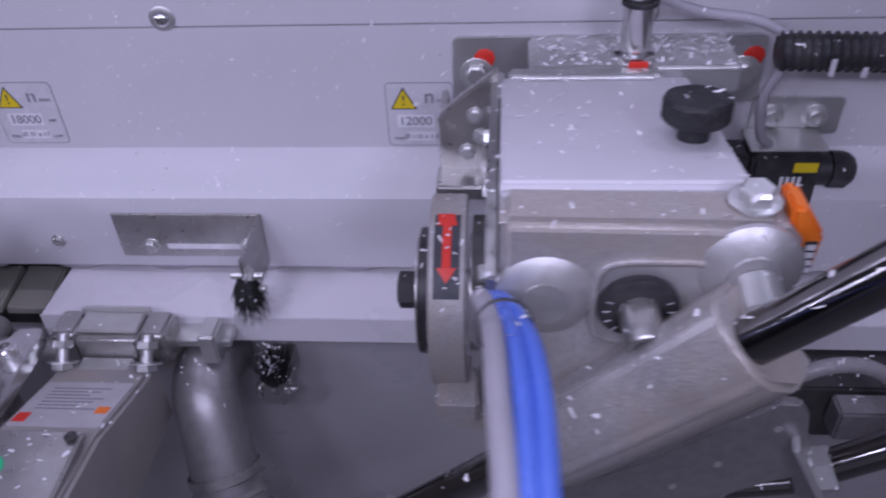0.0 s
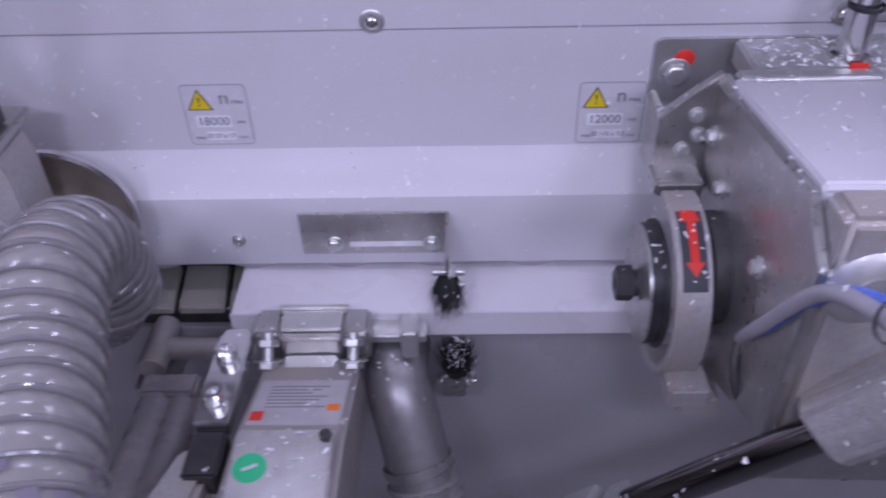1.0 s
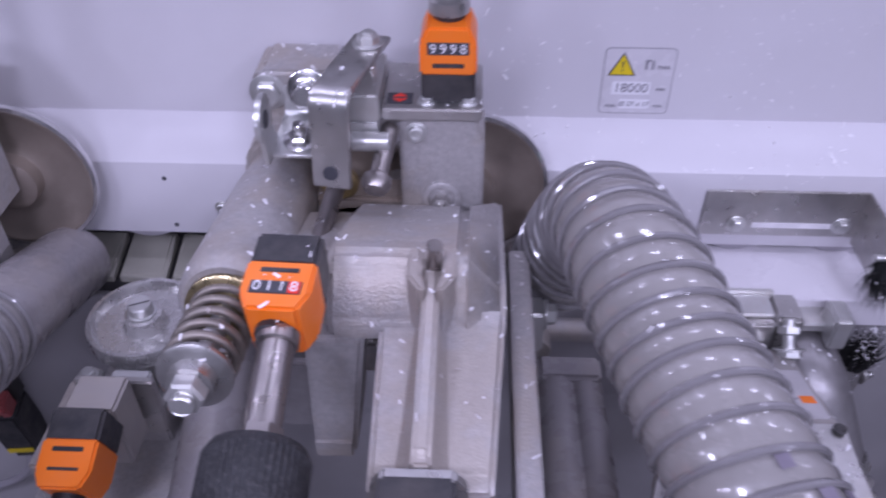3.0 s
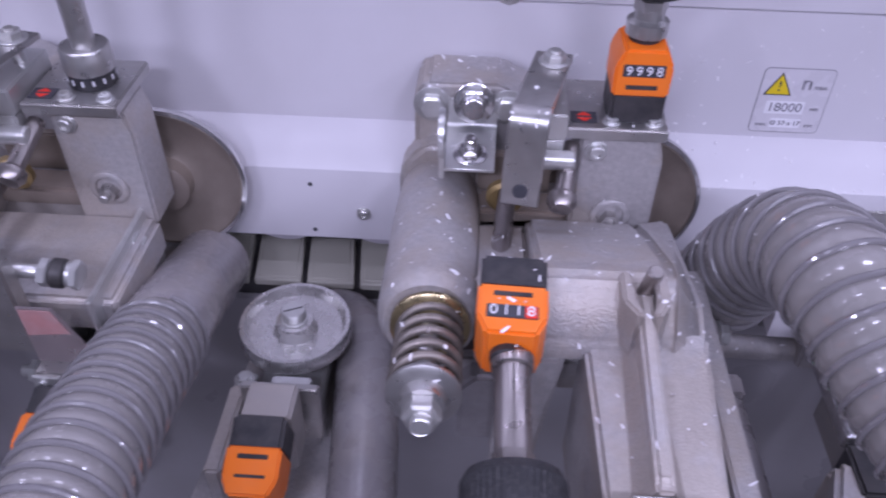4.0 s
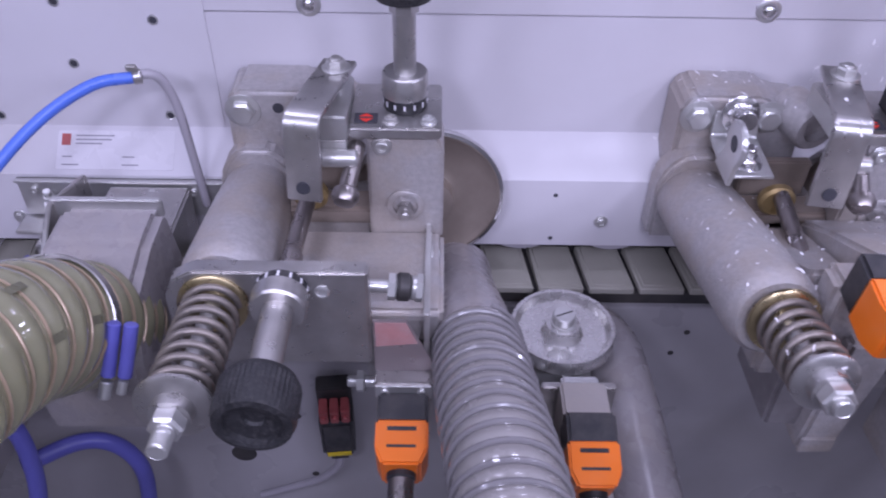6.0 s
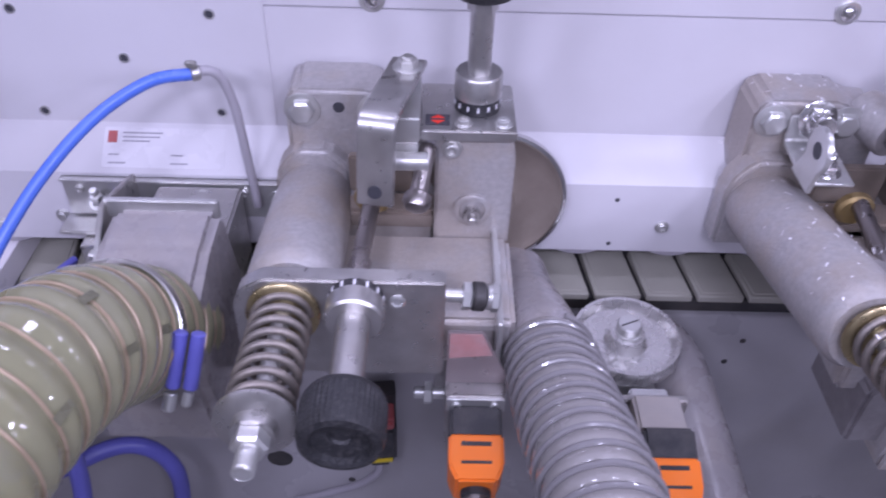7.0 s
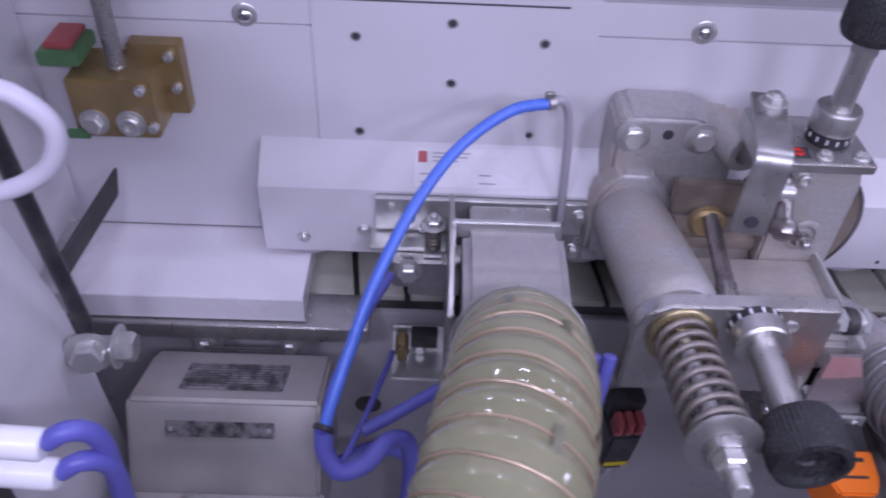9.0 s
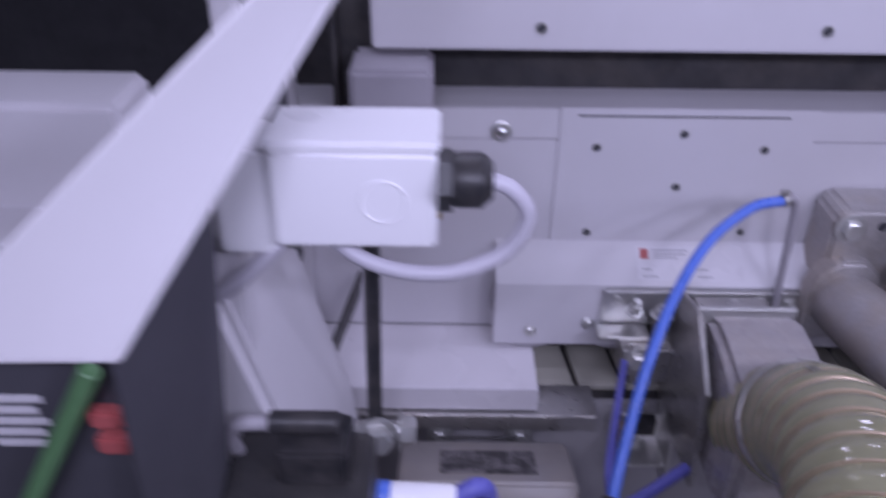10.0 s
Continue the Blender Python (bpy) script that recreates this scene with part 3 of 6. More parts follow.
def unit_common(t, dx, yf, arm_y, arm_z):
    X = dx
    # mounting block bolted to the panel
    part("mount_block", merge(prism([(X - 0.414, 0.045), (X - 0.414, 0.112), (X - 0.406, 0.121), (X - 0.352, 0.121), (X - 0.338, 0.112), (X - 0.316, 0.110), (X - 0.316, 0.040)],
                              "y", -0.047, -0.0005, 0.0035, 3),
                              prism([(X - 0.4245, -0.005), (X - 0.4245, 0.052), (X - 0.418, 0.066), (X - 0.406, 0.078), (X - 0.382, 0.078), (X - 0.366, 0.062), (X - 0.362, -0.005)], "y", -0.062, -0.0362, 0.004, 3)), "cast", t, "sandy cast aluminium mounting block")
    for bxx in (X - 0.401, X - 0.347):
        part("bolt", hexbolt((bxx, -0.047, 0.105), (0, -1, 0), 0.0098, 0.0065), "zinc", t, "zinc hexagon bolt")
    part("pivot_boss", lathe((X - 0.325, -0.030, 0.105), (0.25, -1, 0), [(0.018, 0), (0.018, 0.034), (0.016, 0.037), (0.010, 0.037), (0.009, 0.030), (0.001, 0.030)], 32), "cast", t)
    part("bore", lathe((X - 0.374, -0.0468, 0.107), (0, -1, 0), [(0.0045, 0), (0.0043, 0.0006), (0.0003, 0.0006)], 18), "ink", t)
    # round arm towards the front
    p0, p1 = Vector((X - 0.3945, -0.055, 0.036)), Vector((X - 0.390, arm_y, arm_z))
    d = p1 - p0
    part("arm", lathe(p0, d, [(0.025, 0), (0.0285, 0.008), (0.030, 0.05), (0.030, d.length - 0.016), (0.0292, d.length - 0.006), (0.0255, d.length)], 40), "cast", t, "round cast aluminium arm dusted brown")
    # head casting with the flat face
    part("head", merge(prism([(X - 0.302, 0.030), (X - 0.247, 0.030), (X - 0.247, 0.108), (X - 0.252, 0.1255), (X - 0.302, 0.1255)], "y", yf, -0.07, 0.002, 2),
                       prism([(X - 0.385, 0.018), (X - 0.300, 0.018), (X - 0.300, 0.046), (X - 0.33, 0.048), (X - 0.372, 0.044)], "y", yf + 0.012, -0.035, 0.004, 3)),
         "cast", t, "cast aluminium head with a flat face")
    part("deck", bx(X - 0.385, X - 0.246, arm_y + 0.012, yf + 0.003, 0.006, 0.036, 0.004, 3), "cast", t)
    part("dusty_plate", merge(bx(X - 0.366, X - 0.314, -0.074, -0.066, 0.050, 0.082, 0.0015), bx(X - 0.366, X - 0.300, -0.100, -0.074, 0.036, 0.052, 0.003)), "disc", t, "brown-dusted plate behind the tie rod")
    part("rod_boss", lathe((X - 0.346, -0.098, 0.066), (-0.05, -1, -0.08), [(0.0135, 0), (0.0135, 0.005), (0.011, 0.007), (0.0065, 0.007)], 28), "brass", t, "worn boss round the tie rod")
    for k in range(6):
        part("cast_mark", bx(X - 0.396 + 0.0078 * k, X - 0.391 + 0.0078 * k, -0.0478, -0.0468, 0.0825, 0.0875 + 0.001 * (k % 2), 0.0003), "cast", t)
    part("bore_ring", lathe((X - 0.275, yf, 0.063), (0, -1, 0), [(0.0135, 0), (0.0135, 0.002), (0.012, 0.003), (0.0095, 0.003), (0.0085, 0.0005), (0.001, 0.0005)], 32), "cast", t)
    part("stud", merge(lathe((X - 0.275, yf, 0.061), (0, -1, 0), [(0.0062, 0), (0.0062, 0.0075), (0.0035, 0.008)], 6),
                       cyl((X - 0.275, yf, 0.061), (X - 0.275, yf - 0.014, 0.061), 0.0035)), "steel", t, "dull stud and nut")
    part("screw", hexbolt((X - 0.291, yf, 0.1145), (0, -1, 0), 0.0052, 0.004, True, True), "zinc", t)
    # table plate on top
    part("table_plate", bx(X - 0.312, X - 0.249, -0.1185, -0.056, 0.1262, 0.1345, 0.0012), "steel", t, "steel table plate")
    part("sticker", bx(X - 0.309, X - 0.293, -0.112, -0.099, 0.1346, 0.1352, 0.0002), "ink", t, "black sticker with red arrows")
    for s in (1, -1):
        cx, cy = X - 0.301, -0.1055 + s * 0.0012
        part("arrow_mark", prism([(cx - 0.0045, cy + s * 0.0002), (cx + 0.0045, cy + s * 0.0002), (cx, cy + s * 0.0042)], "z", 0.1351, 0.1356, 0), "red", t)
    for sx, sy in ((X - 0.284, -0.110), (X - 0.258, -0.110)):
        part("screw", hexbolt((sx, sy, 0.1345), (0, 0, 1), 0.0042, 0.003, True, True), "zinc", t)
    # clamp block, its screw and the bent strip over it
    part("clamp_block", merge(bx(X - 0.332, X - 0.3125, -0.124, -0.066, 0.128, 0.1465, 0.0012), bx(X - 0.332, X - 0.3135, -0.124, -0.112, 0.1085, 0.1285, 0.0012)), "zinc", t, "bright steel clamp block")
    part("clamp_screw", cyl((X - 0.330, -0.1285, 0.117), (X - 0.306, -0.1285, 0.117), 0.0062, 0.001), "zinc", t)
    pts = bend((X - 0.3205, -0.072, 0.1595), (X - 0.338, -0.148, 0.1595), (X - 0.340, -0.152, 0.099), 0.009)
    part("bent_strip", ribbon(pts, (1, -0.17, 0), 0.024, 0.0045), "steel", t, "bent steel strip")
    part("strip_hole", lathe((X - 0.340, -0.1535, 0.110), (0, -1, 0.03), [(0.0048, 0), (0.0046, 0.0012), (0.0003, 0.0012)], 20), "ink", t)
    part("strip_bolt", merge(hexbolt((X - 0.3215, -0.086, 0.1618), (0, 0, 1), 0.0072, 0.0055), cyl((X - 0.3215, -0.086, 0.14), (X - 0.3215, -0.086, 0.1705), 0.004)), "zinc", t, "zinc bolt and nut")
    part("lever", merge(cyl((X - 0.307, -0.112, 0.1185), (X - 0.313, -0.146, 0.1015), 0.0058), lathe((X - 0.3128, -0.1455, 0.1018), (-0.15, -0.9, -0.42), [(0.005, -0.003), (0.0088, 0.0), (0.0095, 0.005), (0.007, 0.0095), (0.001, 0.0108)], 28)),
         "rodsteel", t, "dark steel locking lever")
    part("tie_rod", merge(cyl((X - 0.345, -0.100, 0.072), (X - 0.350, -0.172, 0.066), 0.0062), cyl((X - 0.3495, -0.170, 0.066), (X - 0.352, arm_y + 0.01, 0.062), 0.0075)), "rodsteel", t, "ground steel tie rod")
    # dished tracing disc
    part("tracing_disc", lathe((X - 0.260, -0.050, 0.030), (0.06, -1, 0.04), [(0.052, 0), (0.0605, 0.0015), (0.062, 0.004), (0.0615, 0.0062), (0.0585, 0.0068), (0.054, 0.004), (0.030, 0.0005), (0.022, 0.004), (0.021, 0.016), (0.015, 0.019), (0.001, 0.019)], 72), "disc", t, "dished brown-dusted tracing disc")
    part("rim", lathe((X - 0.260, -0.050, 0.030), (0.06, -1, 0.04), [(0.0600, 0.0008), (0.0626, 0.0012), (0.0632, 0.004), (0.0628, 0.0068), (0.0598, 0.0075)], 72, False), "chrome", t, "bright disc rim")


# unit with the two orange counters
U2 = thing("trimming_unit", (-0.33, -0.10, -0.05), "cast aluminium trimming unit with two orange counters and spring", "machine unit", "trimming units")
unit_common(U2, 0.0, -0.112, -0.234, 0.074)
spring_set(U2, -0.3885, -0.237, -0.294, 0.077, 0.088, 0.026, 5, 0.0192)
part("clamp_plate", ribbon(bend((-0.371, -0.0500, 0.112), (-0.372, -0.0520, 0.090), (-0.373, -0.104, 0.088), 0.006), (1, 0, 0), 0.036, 0.003), "zinc", U2, "bent zinc clamp plate")
eye = []
for k in range(20):
    a = 2 * math.pi * k / 20
    eye.append((-0.1060 + 0.0165 * math.cos(a), 0.1185 + 0.0165 * math.sin(a)))
part("eye_plate", merge(prism(eye, "x", -0.3925, -0.3885, 0.0008), prism([(-0.118, 0.112), (-0.094, 0.112), (-0.080, 0.086), (-0.112, 0.086)], "x", -0.3922, -0.3888, 0.0006)), "zinc", U2, "upright zinc eye plate")
part("eye_hole", merge(cyl((-0.3930, -0.1065, 0.1185), (-0.3880, -0.1065, 0.1185), 0.0062, 0.0004)), "ink", U2, "slotted eye hole")
part("wing_bolt", merge(hexbolt((-0.371, -0.0525, 0.110), (0, -1, 0.25), 0.0105, 0.004), cyl((-0.371, -0.055, 0.110), (-0.371, -0.070, 0.114), 0.0075)), "chrome", U2, "polished bolt")
part("wing_bolt", merge(hexbolt((-0.372, -0.088, 0.0905), (0, -0.2, 1), 0.0085, 0.006), cyl((-0.372, -0.088, 0.089), (-0.372, -0.091, 0.106), 0.0042)), "chrome", U2, "polished bolt")
counter("counter", pose(-0.2705, -0.0955, 0.1347), U2, "9998")
part("spindle", merge(lathe((-0.2705, -0.0955, 0.189), (0, 0, 1), [(0.0125, 0), (0.0125, 0.008), (0.009, 0.010), (0.009, 0.016)], 28), hexbolt((-0.2705, -0.0955, 0.204), (0, 0, 1), 0.010, 0.008, False)), "steel", U2, "steel spindle and nut")
knob(U2, (-0.2705, -0.0955, 0.214), (0, 0, 1), 0.021, 0.030)
# front counter, its shaft and knob
counter("counter", Matrix.Translation((-0.3450, -0.237, 0.1165)) @ Matrix.Rotation(radians(-2), 4, "Z") @ Matrix.Rotation(radians(6), 4, "X") @ FRONT, U2, "0118", -1)
part("counter_seat", merge(bx(-0.363, -0.328, -0.238, -0.212, 0.04, 0.1055, 0.005, 3),
                           prism([(-0.214, 0.030), (-0.213, 0.096), (-0.196, 0.082), (-0.120, 0.056), (-0.112, 0.030)], "x", -0.368, -0.330, 0.005, 3)), "cast", U2, "cast counter seat")
part("spindle", merge(lathe((-0.3452, -0.288, 0.1100), (0.02, -1, -0.2), [(0.0105, 0), (0.0105, 0.006), (0.0095, 0.007)], 28), cyl((-0.3452, -0.284, 0.1108), (-0.3442, -0.337, 0.1000), 0.0086),
                      hexbolt((-0.3442, -0.336, 0.1002), (0.02, -1, -0.2), 0.0098, 0.009, False)), "rodsteel", U2, "ground steel spindle")
knob(U2, (-0.3440, -0.344, 0.0985), (0.02, -1, -0.2), 0.0238, 0.034, hollow=True)
# shoulder beam with its sloping end
sh = [(-0.110, 0.0), (-0.114, 0.058), (-0.150, 0.078), (-0.212, 0.1075), (-0.224, 0.1095), (-0.230, 0.106), (-0.249, 0.082), (-0.250, 0.066), (-0.20, 0.050), (-0.14, 0.0)]
part("shoulder", prism(sh, "x", -0.3315, -0.2585, 0.0035, 3), "cast", U2, "cast shoulder dusted with chips")
end = prism(sh, "x", -0.2588, -0.2340, 0.0035, 3)
for v in end.verts:
    if v.co.x > -0.245 and v.co.z > 0.055:
        v.co.z -= 0.030 * (v.co.z - 0.055) / 0.055
        v.co.y += 0.008
part("shoulder_end", end, "cast", U2)
part("under_block", prism([(-0.372, -0.030), (-0.372, 0.020), (-0.362, 0.032), (-0.344, 0.032), (-0.338, 0.020), (-0.338, -0.030)], "y", -0.236, -0.170, 0.003), "pipe", U2, "dark grey block below the counter")
part("leg", merge(prism([(-0.3500, -0.042), (-0.3240, -0.042), (-0.3120, 0.066), (-0.3460, 0.066)], "y", -0.2485, -0.200, 0.003), bx(-0.349, -0.325, -0.250, -0.2475, -0.041, -0.026, 0.001)), "cast", U2, "cast leg below the shoulder")
# long arm to the front with a narrow tall rib
arm = prism([(-0.236, -0.03), (-0.236, 0.081), (-0.248, 0.0765), (-0.30, 0.0745), (-0.338, 0.0725), (-0.346, 0.067), (-0.346, -0.03)], "x", -0.3035, -0.2345, 0.003, 3)
for v in arm.verts:
    k = max(0.0, min(1.0, (-0.236 - v.co.y) / 0.11))
    v.co.x += 0.004 * k if v.co.x < -0.27 else -0.007 * k
part("channel_arm", arm, "cast", U2, "long flat cast arm")
part("rib", merge(prism([(-0.222, 0.06), (-0.222, 0.104), (-0.236, 0.1085), (-0.250, 0.1065), (-0.338, 0.090), (-0.3435, 0.084), (-0.3435, 0.06)], "x", -0.2790, -0.2702, 0.0025, 3),
                  prism([(-0.290, 0.070), (-0.2595, 0.070), (-0.2685, 0.079), (-0.2703, 0.088), (-0.2789, 0.088), (-0.281, 0.079)], "y", -0.3432, -0.236, 0.0015)), "cast", U2, "tall narrow cast rib")
part("wear_strip", prism([(-0.254, 0.100), (-0.254, 0.1062), (-0.336, 0.0908), (-0.336, 0.086)], "x", -0.2772, -0.2720, 0.0004, 1), "cast", U2, "worn edge of the rib")
part("fork", merge(prism([(-0.2870, -0.222), (-0.2810, -0.222), (-0.2795, -0.244), (-0.2768, -0.254), (-0.2800, -0.256), (-0.2870, -0.245)], "z", 0.078, 0.1115, 0.0015),
                   prism([(-0.2620, -0.222), (-0.2680, -0.222), (-0.2695, -0.244), (-0.2722, -0.254), (-0.2690, -0.256), (-0.2620, -0.245)], "z", 0.078, 0.1115, 0.0015)), "cast", U2, "forked cast end of the rib")
part("pin", cyl((-0.2742, -0.229, 0.098), (-0.2728, -0.241, 0.1285), 0.0042), "rodsteel", U2, "dark steel pin")
part("end_cap", prism([(-0.297, 0.0), (-0.297, 0.082), (-0.291, 0.091), (-0.259, 0.091), (-0.253, 0.082), (-0.253, 0.0)], "y", -0.353, -0.3462, 0.0015, 2), "steel", U2, "bright steel end cap with cut corners")
counter("counter", Matrix.Translation((-0.2750, -0.3532, 0.079)) @ FRONT, U2)
part("side_bar", merge(bx(-0.2295, -0.2165, -0.372, -0.150, 0.012, 0.050, 0.0015), bx(-0.2305, -0.2150, -0.372, -0.366, 0.010, 0.052, 0.001)), "cast", U2, "long flat bar beside the arm")
part("side_bracket", merge(bx(-0.2165, -0.2060, -0.190, -0.172, -0.005, 0.030, 0.002), hexbolt((-0.2060, -0.181, 0.022), (1, 0, 0), 0.007, 0.006)), "zinc", U2, "bright bracket with a bolt")
part("end_block", bx(-0.252, -0.226, -0.378, -0.3475, 0.005, 0.052, 0.003), "black", U2, "black end block")
part("red_stripe", turn(bx(-0.004, 0.004, -0.010, 0.010, 0, 0.0006, 0), pose(-0.236, -0.364, 0.052, 0, 0, 12)), "red", U2, "red stripe")

# unit with the front plate
U3 = thing("trimming_unit", (-0.68, -0.10, -0.05), "dusty cast aluminium trimming unit with front plate and spring", "machine unit", "trimming units")
DX = -0.349
unit_common(U3, DX, -0.108, -0.206, 0.066)
spring_set(U3, -0.741, -0.2185, -0.308, 0.067, 0.079, 0.036, 8, 0.0222)
fp = prism([(-0.772, 0.010), (-0.772, 0.070), (-0.766, 0.084), (-0.752, 0.0925), (-0.643, 0.0925), (-0.643, 0.010)], "y", -0.218, -0.205, 0.0015, 2)
part("front_plate", fp, "steel", U3, "thick steel front plate")
part("screw", lathe((-0.672, -0.218, 0.077), (0, -1, 0), [(0.005, 0), (0.005, 0.001), (0.0035, 0.0016), (0.003, 0.0004), (0.0003, 0.0004)], 20), "zinc", U3)
part("dial", lathe((-0.6965, -0.218, 0.079), (0, -1, 0), [(0.0165, 0), (0.017, 0.001), (0.017, 0.007)], 36), "black", U3, "black scale ring with white marks")
for k in range(14):
    a = 2 * math.pi * k / 14
    part("scale_mark", turn(bx(-0.0008, 0.0008, -0.0002, 0.0002, -0.0022, 0.0022, 0), pose(-0.6965, -0.2218, 0.079) @ Matrix.Rotation(a, 4, "Y") @ pose(0, 0, 0.0171, 90, 0, 0)), "labelwhite", U3)
part("dial_sleeve", lathe((-0.6965, -0.225, 0.079), (0, -1, 0), [(0.0178, 0), (0.0178, 0.012), (0.0165, 0.0135), (0.010, 0.0135)], 36), "steel", U3, "knurled steel sleeve")
part("spindle", merge(cyl((-0.6965, -0.236, 0.079), (-0.6965, -0.288, 0.079), 0.0098), hexbolt((-0.6965, -0.286, 0.079), (0, -1, 0), 0.0088, 0.010, False)), "steel", U3)
knob(U3, (-0.6955, -0.294, 0.082), (0, -1, -0.02), 0.0230, 0.032, hollow=True)
part("dial", lathe((-0.6235, -0.087, 0.1347), (0, 0, 1), [(0.0150, 0), (0.0155, 0.001), (0.0155, 0.0105)], 36), "black", U3, "black scale ring with white marks")
for k in range(14):
    a = 2 * math.pi * k / 14
    part("scale_mark", turn(bx(-0.0006, 0.0006, -0.0002, 0.0002, -0.0018, 0.0018, 0), pose(-0.6235, -0.087, 0.1405) @ Matrix.Rotation(a, 4, "Z") @ pose(0, -0.0156, 0)), "labelwhite", U3)
part("dial_sleeve", lathe((-0.6235, -0.087, 0.145), (0, 0, 1), [(0.0160, 0), (0.0160, 0.015), (0.0150, 0.0165), (0.010, 0.0160)], 36), "steel", U3, "steel sleeve")
part("spindle", merge(cyl((-0.6235, -0.087, 0.158), (-0.6235, -0.087, 0.206), 0.0078), hexbolt((-0.6235, -0.087, 0.204), (0, 0, 1), 0.0098, 0.009, False)), "steel", U3)
knob(U3, (-0.6235, -0.087, 0.2125), (0, 0, 1), 0.021, 0.034)
part("end_bracket", bx(-0.6085, -0.6045, -0.205, -0.095, -0.055, 0.045, 0.001), "zinc", U3, "upright zinc bracket")
for yy, zz in ((-0.13, 0.030), (-0.15, 0.022), (-0.195, -0.03)):
    part("bolt", hexbolt((-0.6045, yy, zz), (1, 0, 0), 0.0065, 0.005), "zinc", U3)
part("link_rod", merge(cyl((-0.648, -0.200, 0.066), (-0.622, -0.198, 0.063), 0.0045), hexbolt((-0.632, -0.1988, 0.0642), (1, 0, -0.1), 0.0092, 0.006, False)), "zinc", U3, "zinc link rod and nut")
part("coupling", cyl((-0.6265, -0.198, 0.0635), (-0.6175, -0.197, 0.062), 0.0095, 0.0015), "dark", U3, "dark rod coupling")
part("rod_end", merge(cyl((-0.6178, -0.197, 0.062), (-0.610, -0.196, 0.0605), 0.0082), hexbolt((-0.6135, -0.1965, 0.0612), (1, 0, -0.1), 0.0098, 0.005, False)), "zinc", U3, "zinc rod end")
part("lower_bracket", prism([(-0.205, 0.012), (-0.120, 0.012), (-0.120, -0.09), (-0.150, -0.09), (-0.19, -0.035), (-0.205, -0.030)], "x", -0.648, -0.632, 0.002), "steel", U3)

# grey hoses with their ducts
def grey_hose(name, label, duct, dr, pts, R, pitch, marks=()):
    t = thing(name, duct[0], label, "hose", "extraction hoses")
    part("duct", sweep(hose_path(duct), dr, 36), "duct", t, "smooth grey plastic duct elbow")
    part("hose", ribbed(hose_path(pts), R - 0.0022, -0.0010, pitch, 1.0), "hose", t, "ribbed grey hose")
    part("rib", helix_on(hose_path(pts), R - 0.0010, 0.0018, pitch, 8), "rib", t, "glossy darker spiral rib of the hose")
    return_path = hose_path(pts)
    for ang, s0 in marks:
        for k in range(3):
            if (int(ang * 10) + 2 * k) % 3 == 0:
                continue
            part("print_bar", bars_on(return_path, R - 0.0001, ang + 0.1 * k, [(s0 + pitch * (k + 1.5 - ang / 6.283) - pitch * 0.2, 0.005)], 0.09 + 0.03 * (k % 2)), "violetink", t, "violet print on the hose")
    return t


grey_hose("extraction_hose", "ribbed grey extraction hose on a smooth plastic elbow", [(-0.240, -0.078, -0.055), (-0.224, -0.095, -0.030), (-0.205, -0.118, 0.002), (-0.188, -0.140, 0.032)], 0.0300,
          [(-0.194, -0.132, 0.020), (-0.186, -0.150, 0.062), (-0.179, -0.184, 0.102), (-0.171, -0.235, 0.116), (-0.155, -0.295, 0.107), (-0.137, -0.355, 0.098), (-0.11, -0.44, 0.07), (-0.09, -0.55, 0.0)], 0.0345, 0.0155, [(a * 0.42 - 1.2, 0.262) for a in range(6)])
grey_hose("extraction_hose", "ribbed grey extraction hose running from a smooth duct", [(-0.583, -0.062, -0.048), (-0.582, -0.10, -0.034), (-0.576, -0.16, -0.008), (-0.571, -0.205, 0.010)], 0.0305,
          [(-0.5715, -0.195, 0.006), (-0.567, -0.27, 0.032), (-0.560, -0.344, 0.052), (-0.555, -0.42, 0.05), (-0.55, -0.52, 0.0)], 0.0325, 0.0125)

# ---------- wheel, duct and counters under the conveyor ----------
WT = thing("guide_wheel_unit", (-0.498, -0.15, -0.12), "dished zinc guide wheel on a cast bracket with orange counter", "machine unit")
part("wheel", lathe((-0.4985, -0.133, -0.052), (0, 0, 1), [(0.036, 0), (0.0415, 0.001), (0.0425, 0.003), (0.0425, 0.0125), (0.0415, 0.0145), (0.0385, 0.0145), (0.037, 0.012), (0.035, 0.0075), (0.017, 0.006), (0.0155, 0.0085), (0.0135, 0.0165), (0.009, 0.0175), (0.001, 0.0175)], 72), "brightzinc", WT, "dished zinc-plated wheel")
part("axle_bolt", lathe((-0.4985, -0.133, -0.0345), (0, 0, 1), [(0.0105, 0), (0.0105, 0.0012), (0.0092, 0.0016), (0.0092, 0.0085), (0.0084, 0.0095), (0.001, 0.0096)], 32), "zinc", WT, "slotted axle screw")
part("slot", turn(bx(-0.0075, 0.0075, -0.0005, 0.0005, -0.0002, 0.0003, 0), pose(-0.4985, -0.133, -0.0248, 0, 0, 24)), "dark", WT)
part("axle", cyl((-0.4985, -0.133, -0.085), (-0.4985, -0.133, -0.05), 0.014), "steel", WT)
part("bracket", merge(bx(-0.522, -0.474, -0.20, -0.115, -0.088, -0.072, 0.002), bx(-0.535, -0.520, -0.185, -0.170, -0.075, -0.055, 0.0015), bx(-0.505, -0.477, -0.198, -0.182, -0.075, -0.042, 0.0015)), "zinc", WT, "zinc bracket blocks")
part("back_plate", prism([(-0.565, -0.28), (-0.425, -0.28), (-0.455, -0.065), (-0.548, -0.065)], "z", -0.125, -0.115, 0.001), "cast", WT, "flat cast carrier plate")
part("web", bx(-0.52, -0.476, -0.19, -0.0551, -0.116, -0.088, 0.002), "cast", WT)
